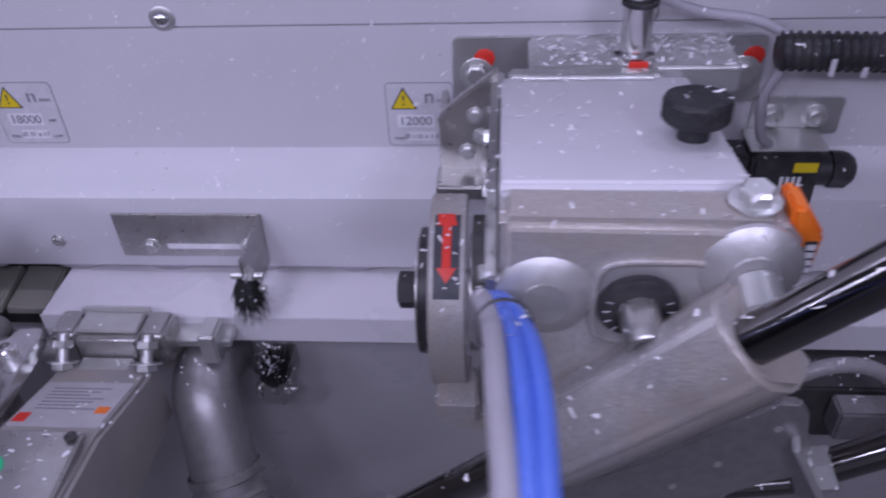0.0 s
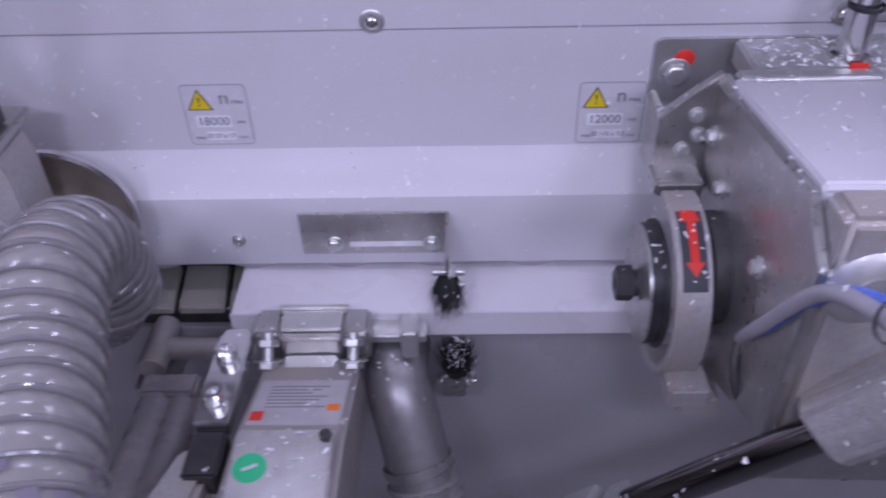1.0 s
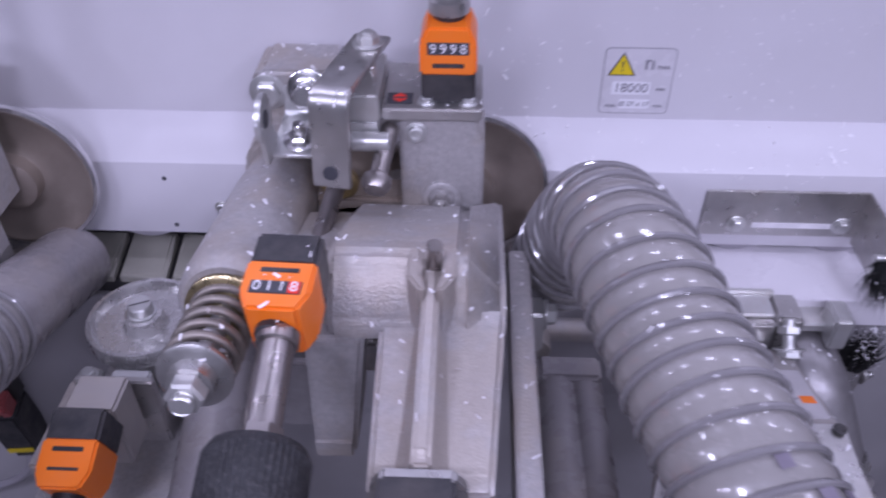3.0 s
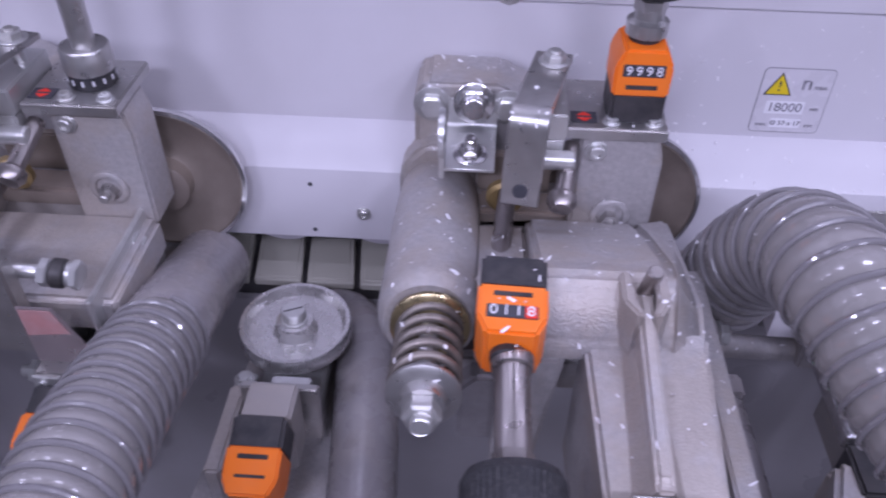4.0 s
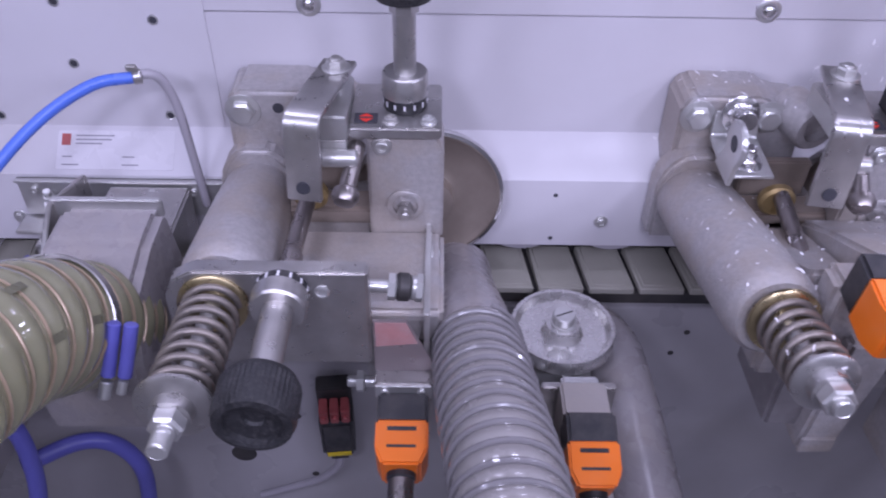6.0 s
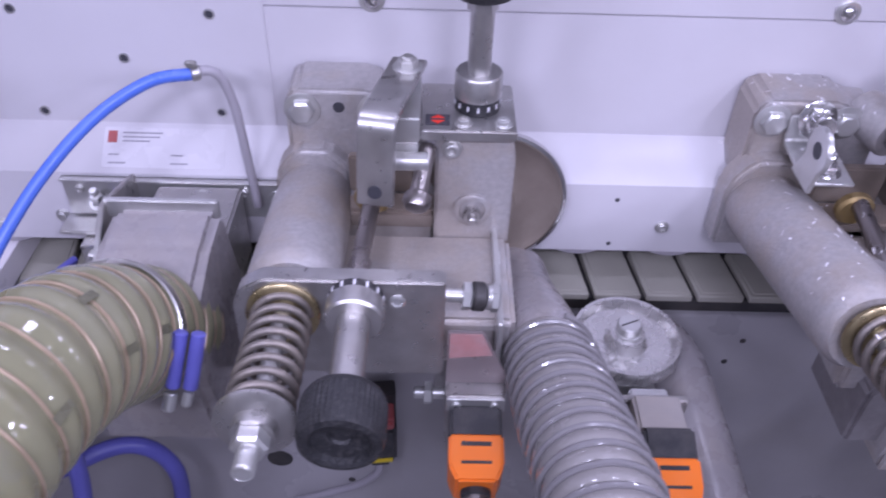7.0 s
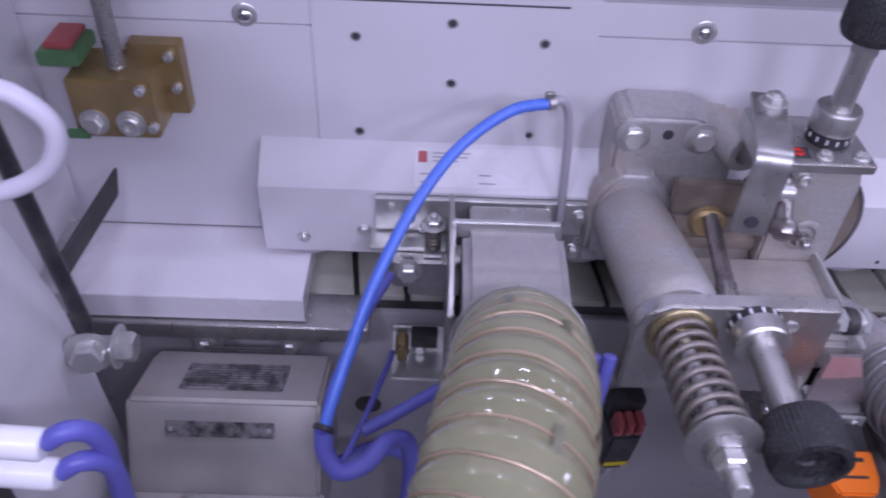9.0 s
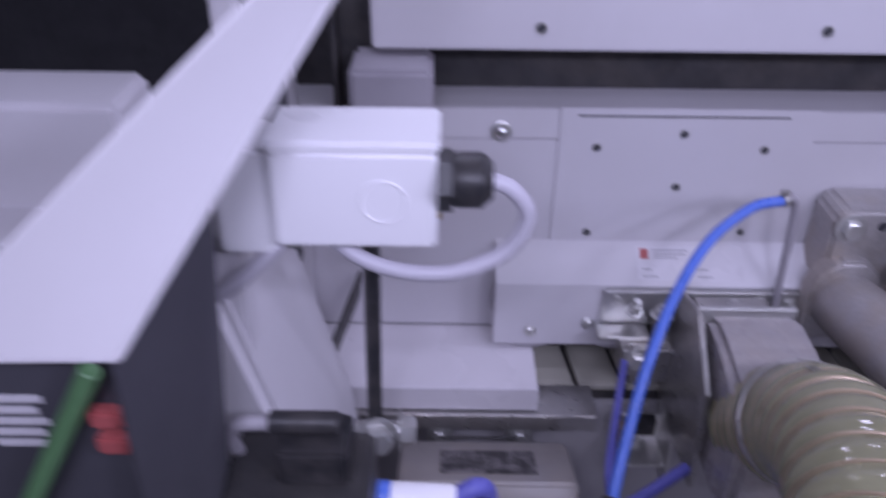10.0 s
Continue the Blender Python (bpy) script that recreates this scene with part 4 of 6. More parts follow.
part("bolt", hexbolt((-0.528, -0.178, -0.055), (0, 0, 1), 0.0055, 0.004), "zinc", WT)
counter("counter", Matrix.Translation((-0.495, -0.2370, -0.0235)) @ Matrix.Rotation(radians(20), 4, "X") @ FRONT, WT)
part("counter_seat", bx(-0.5115, -0.4785, -0.238, -0.208, -0.075, -0.018, 0.002), "motor", WT, "grey counter seat")
part("seat_flange", bx(-0.522, -0.468, -0.204, -0.198, -0.085, -0.030, 0.001), "steel", WT)
part("rail", bx(-0.5335, -0.5225, -0.262, -0.190, -0.09, -0.045, 0.002), "cast", WT)
part("spindle", cyl((-0.495, -0.280, -0.0405), (-0.495, -0.34, -0.063), 0.0085), "rodsteel", WT)

U3C = thing("counter_bracket", (-0.622, -0.21, -0.12), "orange position counter on a bracket behind a clear guard", "machine unit")
counter("counter", Matrix.Translation((-0.6215, -0.234, -0.012)) @ Matrix.Rotation(radians(12), 4, "X") @ FRONT, U3C)
part("spindle", cyl((-0.6215, -0.280, -0.022), (-0.6215, -0.352, -0.040), 0.0085), "rodsteel", U3C)
part("holder", merge(bx(-0.641, -0.602, -0.234, -0.207, -0.034, 0.008, 0.002), bx(-0.640, -0.603, -0.220, -0.055, -0.075, -0.032, 0.002)), "steel", U3C, "steel counter holder")
part("strip", bx(-0.6405, -0.6025, -0.2365, -0.2343, -0.004, 0.0085, 0.0006), "zinc", U3C, "zinc clamping strip")
for sx in (-0.634, -0.609):
    part("screw", hexbolt((sx, -0.2365, 0.002), (0, -1, 0), 0.0034, 0.002, False, True), "zinc", U3C)
part("side_screw", merge(cyl((-0.662, -0.215, -0.012), (-0.641, -0.215, -0.012), 0.004), hexbolt((-0.655, -0.215, -0.012), (1, 0, 0), 0.008, 0.006, False)), "zinc", U3C, "zinc side screw")
part("guard", prism([(-0.641, 0.056), (-0.619, 0.056), (-0.601, 0.014), (-0.600, 0.008), (-0.641, 0.008)], "y", -0.2225, -0.2205, 0.0004), "perspex", U3C, "dusty clear plastic guard with a red corner")
part("red_patch", prism([(-0.6395, 0.0550), (-0.6195, 0.0550), (-0.612, 0.036), (-0.6395, 0.033)], "y", -0.2233, -0.2228, 0), "fadedred", U3C, "faded red patch")

DP = thing("duct_pipe", (-0.445, -0.10, -0.14), "grey plastic duct elbow bending toward the front", "duct")
part("pipe", sweep(hose_path([(-0.485, -0.066, -0.10), (-0.466, -0.080, -0.094), (-0.449, -0.112, -0.091), (-0.443, -0.165, -0.098), (-0.438, -0.23, -0.110), (-0.435, -0.29, -0.120)]), 0.0255, 36), "duct", DP)
part("collar", lathe((-0.4365, -0.262, -0.115), (0.05, -1, -0.17), [(0.0262, 0), (0.0275, 0.001), (0.0275, 0.006), (0.0262, 0.007)], 36, False), "duct", DP)

# sensor with a yellow mark below the front plate
SN = thing("sensor", (-0.700, -0.075, -0.30), "black limit switch with red terminals and a yellow sticker", "sensor")
sm0 = pose(-0.700, -0.078, -0.238, 8, 0, 6)
part("body", turn(merge(bx(-0.017, 0.017, -0.014, 0.022, -0.050, 0.018, 0.004, 3), bx(-0.014, 0.014, -0.012, 0.018, -0.062, -0.046, 0.005, 3)), sm0), "black", SN)
part("sticker", turn(bx(-0.0125, 0.0125, -0.0148, -0.0138, -0.046, -0.039, 0.0002), sm0), "yellow", SN, "yellow sticker")
for k in range(3):
    part("terminal", turn(merge(bx(-0.015 + 0.0105 * k, -0.0065 + 0.0105 * k, -0.013, 0.004, 0.018, 0.040, 0.0012), cyl((-0.0107 + 0.0105 * k, -0.0125, 0.030), (-0.0107 + 0.0105 * k, -0.016, 0.030), 0.003)), sm0), "redp", SN, "red terminal")
part("bracket", turn(bx(-0.017, 0.017, 0.006, 0.0225, 0.018, 0.052, 0.0015), sm0), "dark", SN)
part("cable", tube([(-0.701, -0.076, -0.298), (-0.704, -0.078, -0.315), (-0.725, -0.074, -0.345), (-0.76, -0.066, -0.375), (-0.80, -0.061, -0.40)], 0.0042), "greytube", SN)
for x, z, r in ((-0.811, -0.327, 0.014), (-0.962, -0.233, 0.014), (-0.362, -0.126, 0.003), (-0.372, -0.155, 0.003), (-0.745, -0.26, 0.004), (-0.735, -0.365, 0.004)):
    single("base_hole", lathe((x, -0.0549, z), (0, -1, 0), [(r, 0), (r * 0.97, 0.0005), (r * 0.05, 0.0005)], 28), "dark", "dusty plugged hole in the base panel", "hole", "base holes")

# ---------- cutter motor between the units ----------
MN = thing("cutter_motor", (-0.054, -0.20, -0.12), "grey cutter motor in a clamp with stickers and round green mark", "motor")
body = prism([(-0.135, -0.052), (-0.160, -0.047), (-0.228, -0.026), (-0.310, -0.020), (-0.42, -0.030), (-0.42, -0.11), (-0.135, -0.11)], "x", -0.092, -0.016, 0.003, 2)
part("body", body, "motor", MN, "grey painted motor body")
part("cover_plate", turn(bx(-0.033, 0.0325, -0.0365, 0.0365, 0, 0.0075, 0.0015), pose(-0.0535, -0.268, -0.0245, 3, 0, 0)), "steel", MN, "flat steel cover plate")
for sx, sy in ((-0.027, -0.030), (0.027, 0.030)):
    part("screw", lathe((-0.0535 + sx, -0.268 + sy, -0.0150 + sy * 0.05), (0, 0, 1), [(0.0042, 0), (0.0042, 0.0008), (0.0028, 0.001), (0.0020, 0.0002), (0.0003, 0.0002)], 20), "dark", MN)
part("green_sticker", lathe((-0.073, -0.262, -0.0167), (0, -0.05, 1), [(0.0112, 0), (0.0110, 0.0004), (0.0003, 0.0004)], 36), "green", MN, "round green sticker")
part("sticker_mark", turn(bx(-0.005, 0.005, -0.0012, 0.0012, 0, 0.0002, 0), pose(-0.073, -0.262, -0.0162, 3, 0, 25)), "label", MN)
tilt = math.degrees(math.atan2(0.021, 0.068))
lm = pose(-0.054, -0.191, -0.0372, -tilt, 0, 0)
part("type_label", plate_round(0.066, 0.058, 0.002, 0.0008, lm), "oldlabel", MN, "printed grey type label with orange marks")
for i in range(7):
    part("print_line", turn(bx(-0.024, 0.020 - 0.006 * (i % 3), -0.0006, 0.0006, 0.0008, 0.0011, 0), lm @ pose(0, 0.020 - 0.0045 * i, 0)), "inkgrey", MN)
part("print_mark", turn(bx(-0.0045, 0.0045, -0.004, 0.004, 0.0008, 0.0012, 0), lm @ pose(0.026, -0.008, 0)), "orange", MN)
part("print_mark", turn(bx(-0.0045, 0.0045, -0.0055, 0.0055, 0.0008, 0.0012, 0), lm @ pose(-0.027, -0.0185, 0)), "red", MN)
part("clamp_bar", merge(bx(-0.079, -0.029, -0.131, -0.102, -0.066, -0.0325, 0.0025, 3), bx(-0.100, -0.0785, -0.128, -0.098, -0.062, -0.030, 0.003, 3), bx(-0.0295, -0.008, -0.128, -0.098, -0.062, -0.030, 0.003, 3)), "steel", MN, "machined clamp bar")
part("clamp_cap", merge(bx(-0.078, -0.030, -0.1245, -0.103, -0.0323, -0.0285, 0.001), bx(-0.082, -0.026, -0.1035, -0.0985, -0.0323, -0.0255, 0.001)), "zinc", MN, "bright clamp cap")
part("hinge_block", bx(-0.100, -0.010, -0.1018, -0.0551, -0.095, -0.060, 0.002), "cast", MN)
part("cross_plate", bx(-0.076, -0.034, -0.150, -0.1315, -0.060, -0.050, 0.0015), "zinc", MN)
for sx in (-0.0875, -0.0205):
    part("clamp_bolt", merge(cyl((sx, -0.126, -0.030), (sx, -0.152, -0.060), 0.0045), hexbolt((sx, -0.130, -0.0345), (0, -0.65, -0.75), 0.0085, 0.006, False), hexbolt((sx, -0.1405, -0.0465), (0, -0.65, -0.75), 0.0085, 0.006, True), lathe((sx, -0.152, -0.060), (0, -0.65, -0.75), [(0.0045, 0), (0.0035, 0.003), (0.001, 0.0035)], 16)), "zinc", MN, "zinc stud with two nuts")
part("link_arm", merge(prism([(-0.1205, -0.142), (-0.1175, -0.132), (-0.100, -0.130), (-0.0960, -0.142), (-0.0965, -0.224), (-0.1215, -0.224)], "z", -0.034, -0.020, 0.0015), bx(-0.1205, -0.0975, -0.2235, -0.2215, -0.0199, -0.0188, 0.0003)), "chrome", MN, "bright flat link arm")
part("link_foot", bx(-0.121, -0.097, -0.262, -0.2245, -0.060, -0.026, 0.002), "dark", MN, "dark link foot")
part("arm_pin", merge(lathe((-0.109, -0.162, -0.020), (0, 0, 1), [(0.0095, 0), (0.0095, 0.0012), (0.0082, 0.0014), (0.0082, 0.010), (0.0072, 0.011), (0.004, 0.011), (0.0038, 0.006), (0.0003, 0.006)], 28)), "chrome", MN)
part("arm_pin", lathe((-0.109, -0.203, -0.020), (0, 0, 1), [(0.0095, 0), (0.0095, 0.0012), (0.0082, 0.0014), (0.0082, 0.010), (0.0072, 0.011), (0.004, 0.011), (0.0038, 0.006), (0.0003, 0.006)], 28), "chrome", MN)
part("front_nut", merge(lathe((-0.0535, -0.318, -0.022), (0, -1, 0.35), [(0.0115, 0), (0.0115, 0.007), (0.0095, 0.009)], 6), lathe((-0.0535, -0.3265, -0.019), (0, -1, 0.35), [(0.0085, 0), (0.0085, 0.016), (0.006, 0.018)], 24)), "brass", MN, "brass cable gland")
part("side_shoe", merge(prism([(-0.150, -0.30), (-0.112, -0.30), (-0.102, -0.235), (-0.128, -0.235)], "z", -0.075, -0.030, 0.004), bx(-0.128, -0.095, -0.40, -0.23, -0.09, -0.045, 0.003)), "cast", MN)
part("guide_bar", merge(cyl((-0.20, -0.085, -0.090), (-0.10, -0.085, -0.090), 0.010), cyl((-0.200, -0.0551, -0.090), (-0.200, -0.11, -0.090), 0.012)), "cast", MN)
part("air_cylinder", merge(cyl((-0.186, -0.125, -0.098), (-0.186, -0.32, -0.088), 0.016, 0.002), cyl((-0.164, -0.125, -0.098), (-0.164, -0.32, -0.088), 0.014, 0.002), bx(-0.20, -0.152, -0.145, -0.122, -0.118, -0.080, 0.003)), "duct", MN, "grey fluted air cylinder")
part("cylinder_clevis", merge(bx(-0.215, -0.188, -0.12, -0.0551, -0.128, -0.102, 0.002), hexbolt((-0.203, -0.085, -0.102), (0, 0, 1), 0.007, 0.005)), "steel", MN, "steel clevis with a bolt")

SP = thing("suction_pipe", (0.02, -0.13, -0.20), "grey metal suction pipe with a clamped hose end", "pipe")
part("pipe", sweep(hose_path([(0.010, -0.075, -0.098), (0.009, -0.105, -0.090), (0.013, -0.130, -0.098), (0.022, -0.152, -0.125), (0.034, -0.182, -0.168)]), 0.0275, 36), "pipe", SP, "smooth grey cast pipe")
part("flange", merge(bx(-0.012, 0.036, -0.112, -0.082, -0.058, -0.050, 0.001), bx(0.016, 0.030, -0.125, -0.10, -0.064, -0.034, 0.002)), "zinc", SP)
for k in range(6):
    part("print_bar", bars_on(hose_path([(0.009, -0.105, -0.090), (0.013, -0.130, -0.098), (0.022, -0.152, -0.125), (0.034, -0.182, -0.168)]), 0.0277, 2.55 + 0.02 * k, [(0.022 + 0.0075 * k, 0.004)], 0.10), "motor", SP)
part("clamp", lathe((0.0265, -0.1645, -0.142), (0.25, -0.5, -0.83), [(0.0285, 0), (0.0298, 0.0005), (0.0298, 0.008), (0.0285, 0.0085)], 36, False), "steel", SP, "steel hose clamp")
part("hose", ribbed(hose_path([(0.0290, -0.169, -0.150), (0.046, -0.205, -0.205), (0.060, -0.235, -0.26), (0.078, -0.27, -0.33)]), 0.0315, 0.004, 0.013), "hose", SP, "ribbed grey hose")

# ---------- zinc bracket with brushes ----------
BB = thing("brush_bracket", (0.0, -0.036, -0.024), "zinc angle bracket with two black cleaning brushes", "bracket")
part("plate", merge(bx(-0.071, 0.055, -0.0380, -0.0356, -0.024, 0.020, 0.0008), bx(0.0528, 0.055, -0.098, -0.0372, -0.030, 0.020, 0.0008)), "steel", BB, "dull zinc angle plate")
part("slot", bx(-0.03, 0.045, -0.0384, -0.0378, -0.0155, -0.0105, 0), "chip", BB, "slot packed with white chips")
for sx in (-0.043, 0.040):
    part("bolt", hexbolt((sx, -0.038, -0.012), (0, -1, 0), 0.0055, 0.004), "zinc", BB)


def brush(p, d, n, R, L):
    random.seed(int(1000 * (p[2] + 2)))
    bms = bmesh.new()
    for i in range(n):
        a, r = random.random() * 6.283, R * math.sqrt(random.random())
        f = frame_of(p, d)
        q0 = f @ Vector((0.6 * r * math.cos(a), 0.6 * r * math.sin(a), 0))
        q1 = f @ Vector((1.25 * r * math.cos(a) + random.uniform(-0.006, 0.006), 1.25 * r * math.sin(a) + random.uniform(-0.006, 0.006), L * random.uniform(0.5, 1.05)))
        w = 0.0006
        vs = [bms.verts.new(q0 + Vector((sx * w, sy * w, 0))) for sx, sy in ((-1, 0), (1, 0), (0, 1.4))] + [bms.verts.new(q1)]
        for tri in ((0, 1, 3), (1, 2, 3), (2, 0, 3)):
            bms.faces.new([vs[k] for k in tri])
    return bms


part("bristles", brush((0.054, -0.094, 0.0), (0, -0.12, -1), 420, 0.011, 0.042), "bristle", BB, "black bristles with chips")
part("bristles", brush((0.060, -0.098, -0.110), (0.05, -0.05, 1), 420, 0.014, 0.040), "bristle", BB, "black bristles with chips")
part("brush_bolt", merge(cyl((0.042, -0.092, 0.001), (0.068, -0.092, 0.001), 0.003), hexbolt((0.055, -0.092, 0.001), (1, 0, 0), 0.006, 0.004), cyl((0.042, -0.092, -0.012), (0.068, -0.092, -0.012), 0.003), hexbolt((0.055, -0.092, -0.012), (1, 0, 0), 0.006, 0.004)), "zinc", BB)
part("lower_holder", bx(0.048, 0.068, -0.104, -0.0551, -0.135, -0.108, 0.001), "steel", BB)
part("holder_bolt", merge(cyl((0.044, -0.10, -0.118), (0.078, -0.10, -0.118), 0.003), hexbolt((0.068, -0.10, -0.118), (1, 0, 0), 0.006, 0.004), hexbolt((0.048, -0.10, -0.118), (-1, 0, 0), 0.006, 0.004)), "steel", BB)

# ---------- saw unit ----------
SW = thing("saw_unit", (0.30, -0.12, -0.12), "cast aluminium saw unit with white cover and red arrow guard", "machine unit")
part("panel_bracket", plate_round(0.225, 0.052, 0.006, 0.004, facing(0.326, -0.0005, 0.128)), "zinc", SW, "zinc bracket plate bolted to the panel")
for bxx in (0.231, 0.424):
    part("bolt", hexbolt((bxx, -0.0045, 0.126), (0, -1, 0), 0.009, 0.006), "zinc", SW)
    part("paint_mark", lathe((bxx + 0.006, -0.0046, 0.138), (0, -1, 0), [(0.008, 0), (0.007, 0.0006), (0.0003, 0.0006)], 9), "red", SW, "red paint mark")
part("top_box", bx(0.268, 0.405, -0.066, -0.016, 0.140, 0.1595, 0.002), "zinc", SW, "zinc box covered with white chips")
part("cylinder", merge(cyl((0.337, -0.050, 0.160), (0.337, -0.050, 0.30), 0.0098), lathe((0.337, -0.050, 0.1595), (0, 0, 1), [(0.014, 0), (0.014, 0.004), (0.0105, 0.005)], 28)), "chrome", SW, "polished air cylinder")
part("paint_mark", prism([(0.330, 0.150), (0.338, 0.140), (0.346, 0.150), (0.344, 0.163), (0.332, 0.163)], "y", -0.0668, -0.0658, 0), "red", SW, "red paint mark")
part("cable_tie", lathe((0.337, -0.052, 0.196), (0, 0, 1), [(0.0112, 0), (0.0120, 0.0005), (0.0120, 0.003), (0.0112, 0.0035)], 24, False), "black", SW)
# white sloping cover over the casting
part("cover", prism([(-0.067, 0.118), (-0.067, 0.150), (-0.078, 0.158), (-0.232, 0.180), (-0.236, 0.176), (-0.236, 0.10)], "x", 0.2495, 0.368, 0.0016), "paint", SW, "white painted sheet cover")
part("rear_edge", merge(bx(0.254, 0.352, -0.0785, -0.0665, 0.1505, 0.1600, 0.002), cyl((0.262, -0.083, 0.1600), (0.346, -0.083, 0.1600), 0.0022)), "zinc", SW, "bright folded rear edge")
part("cover_lip", bx(0.247, 0.252, -0.10, -0.066, 0.10, 0.157, 0.001), "zinc", SW)
part("side_plate", prism([(-0.055, 0.150), (-0.234, 0.176), (-0.268, 0.150), (-0.268, 0.02), (-0.17, -0.03), (-0.09, 0.05)], "x", 0.243, 0.2485, 0.001), "steel", SW, "machined side plate")
part("casting", prism([(0.2495, 0.182), (0.374, 0.180), (0.387, 0.166), (0.387, 0.124), (0.377, 0.112), (0.310, 0.050), (0.265, 0.020), (0.2495, 0.020)], "y", -0.268, -0.2365, 0.005, 3), "cast", SW, "heavy cast aluminium housing")
part("casting_body", bx(0.252, 0.372, -0.24, -0.08, 0.04, 0.118, 0.006, 3), "cast", SW)
for cx, cz, cr in ((0.271, 0.140, 0.0235), (0.3625, 0.1565, 0.0235)):
    part("boss", lathe((cx, -0.266, cz), (0, -1, 0.05), [(cr, 0), (cr * 0.99, 0.0025), (cr * 0.82, 0.0058), (cr * 0.50, 0.0085), (cr * 0.48, 0.0100), (cr * 0.2, 0.0104)], 44), "boss", SW, "round cast boss")
part("clamp_bolt", merge(cyl((0.363, -0.274, 0.155), (0.3645, -0.290, 0.149), 0.0105), lathe((0.3645, -0.290, 0.149), (0.05, -0.95, -0.3), [(0.0098, 0), (0.0098, 0.005), (0.0088, 0.006), (0.005, 0.006), (0.0045, 0.002), (0.0003, 0.002)], 28)), "zinc", SW, "large zinc socket bolt")
part("top_bolt", hexbolt((0.364, -0.250, 0.1815), (0, -0.1, 1), 0.0085, 0.007), "zinc", SW)
part("recess", plate_round(0.058, 0.050, 0.014, 0.0008, facing(0.323, -0.2678, 0.136)), "boss", SW, "milled recess")
lip = [(0.294 + 0.058 * (0.5 + 0.5 * math.copysign(abs(math.cos(k * math.pi / 24)) ** 0.45, math.cos(k * math.pi / 24))), -0.2684, 0.136 + 0.025 * math.copysign(abs(math.sin(k * math.pi / 24)) ** 0.45, math.sin(k * math.pi / 24))) for k in range(49)]
part("recess_lip", sweep([Vector(q) for q in lip], 0.0022, 10), "cast", SW, "rounded lip of the recess")
part("dial", lathe((0.3145, -0.268, 0.136), (0, -1, -0.1), [(0.0185, 0), (0.019, 0.001), (0.019, 0.0045), (0.0170, 0.0060), (0.006, 0.0060)], 40), "black", SW, "black dial ring with white marks")
for k in range(16):
    a = 2 * math.pi * k / 16
    part("scale_mark", turn(bx(-0.0003, 0.0003, -0.0002, 0.0002, -0.0016, 0.0016, 0), pose(0.3145, -0.2744, 0.1354) @ Matrix.Rotation(a, 4, "Y") @ pose(0, 0, 0.0150)), "label", SW)
part("dial_shaft", lathe((0.3145, -0.272, 0.136), (0.08, -1, -0.25), [(0.0095, 0), (0.0095, 0.020), (0.0085, 0.0215), (0.0055, 0.0215), (0.005, 0.014), (0.0003, 0.014)], 28), "steel", SW, "steel adjusting shaft")
knob(SW, (0.3505, -0.178, 0.1815), (0, 0.10, 1), 0.0178, 0.0145)
part("knob_stem", cyl((0.3505, -0.180, 0.160), (0.3505, -0.178, 0.1825), 0.0085), "black", SW)
oc = part("counter", prism([(0.378, 0.184), (0.385, 0.183), (0.3955, 0.168), (0.394, 0.146), (0.385, 0.138)], "y", -0.258, -0.236, 0.002), "orange", SW, "orange position counter seen from the side")
part("window", bx(0.3872, 0.3930, -0.2588, -0.2575, 0.146, 0.165, 0.0004), "ink", oc, "black digit window")
for k in range(4):
    part("digit", bx(0.3880, 0.3922, -0.2593, -0.2586, 0.1475 + 0.0044 * k, 0.1504 + 0.0044 * k, 0), "labelwhite", oc)
part("counter_arm", bx(0.36, 0.3865, -0.246, -0.238, 0.155, 0.175, 0.002), "cast", SW)
# sloping arm with the round bar
d = Vector((1, -0.2755, 1.2216)).normalized()
fwd = Vector((0, -0.75, 0.65))
fwd = (fwd - fwd.dot(d) * d).normalized()
side = fwd.cross(d)
am = Matrix((side, fwd, d)).transposed().to_4x4()
am.translation = Vector((0.1519, -0.2503, -0.0993))
armm = prism([(-0.031, -0.036), (0.022, -0.036), (0.024, 0.002), (0.018, 0.012), (0.004, 0.014), (-0.011, 0.014), (-0.019, 0.009), (-0.031, -0.010)], "z", 0.186, 0.326, 0.003, 3)
part("slide_arm", turn(armm, am), "cast", SW, "sloping cast slide arm")
part("slide_bar", turn(cyl((0, 0, 0.01), (0, 0, 0.62), 0.0110, 0.001, 36), am), "darkchrome", SW, "polished round slide bar")
part("bar_end", turn(merge(bx(-0.019, 0.019, -0.012, 0.012, -0.012, 0.022, 0.002), bx(-0.012, 0.012, -0.016, 0.016, 0.024, 0.044, 0.002)), am), "zinc", SW, "zinc clamp block on the end of the bar")
d2 = Vector((0.15, -0.03, 0.085)).normalized()
part("lower_bracket", prism([(0.270, -0.112), (0.355, -0.062), (0.426, -0.003), (0.440, -0.004), (0.447, -0.014), (0.455, -0.060), (0.478, -0.112), (0.40, -0.118)], "y", -0.206, -0.198, 0.002), "pipe", SW, "flat grey lower bracket plate")
part("lower_bar", cyl(Vector((0.470, -0.2045, -0.068)), Vector((0.66, -0.22, 0.075)), 0.0115, 0.001, 32), "darkchrome", SW, "polished lower bar")
fl = frame_of((0.462, -0.2035, -0.074), d2)
part("lower_flange", turn(merge(bx(-0.020, 0.020, -0.055, 0.045, 0, 0.005, 0.002), lathe((0, 0, 0.005), (0, 0, 1), [(0.0165, 0), (0.0165, 0.009), (0.014, 0.011), (0.011, 0.011)], 6)), fl), "zinc", SW, "upright flange plate with a large nut")
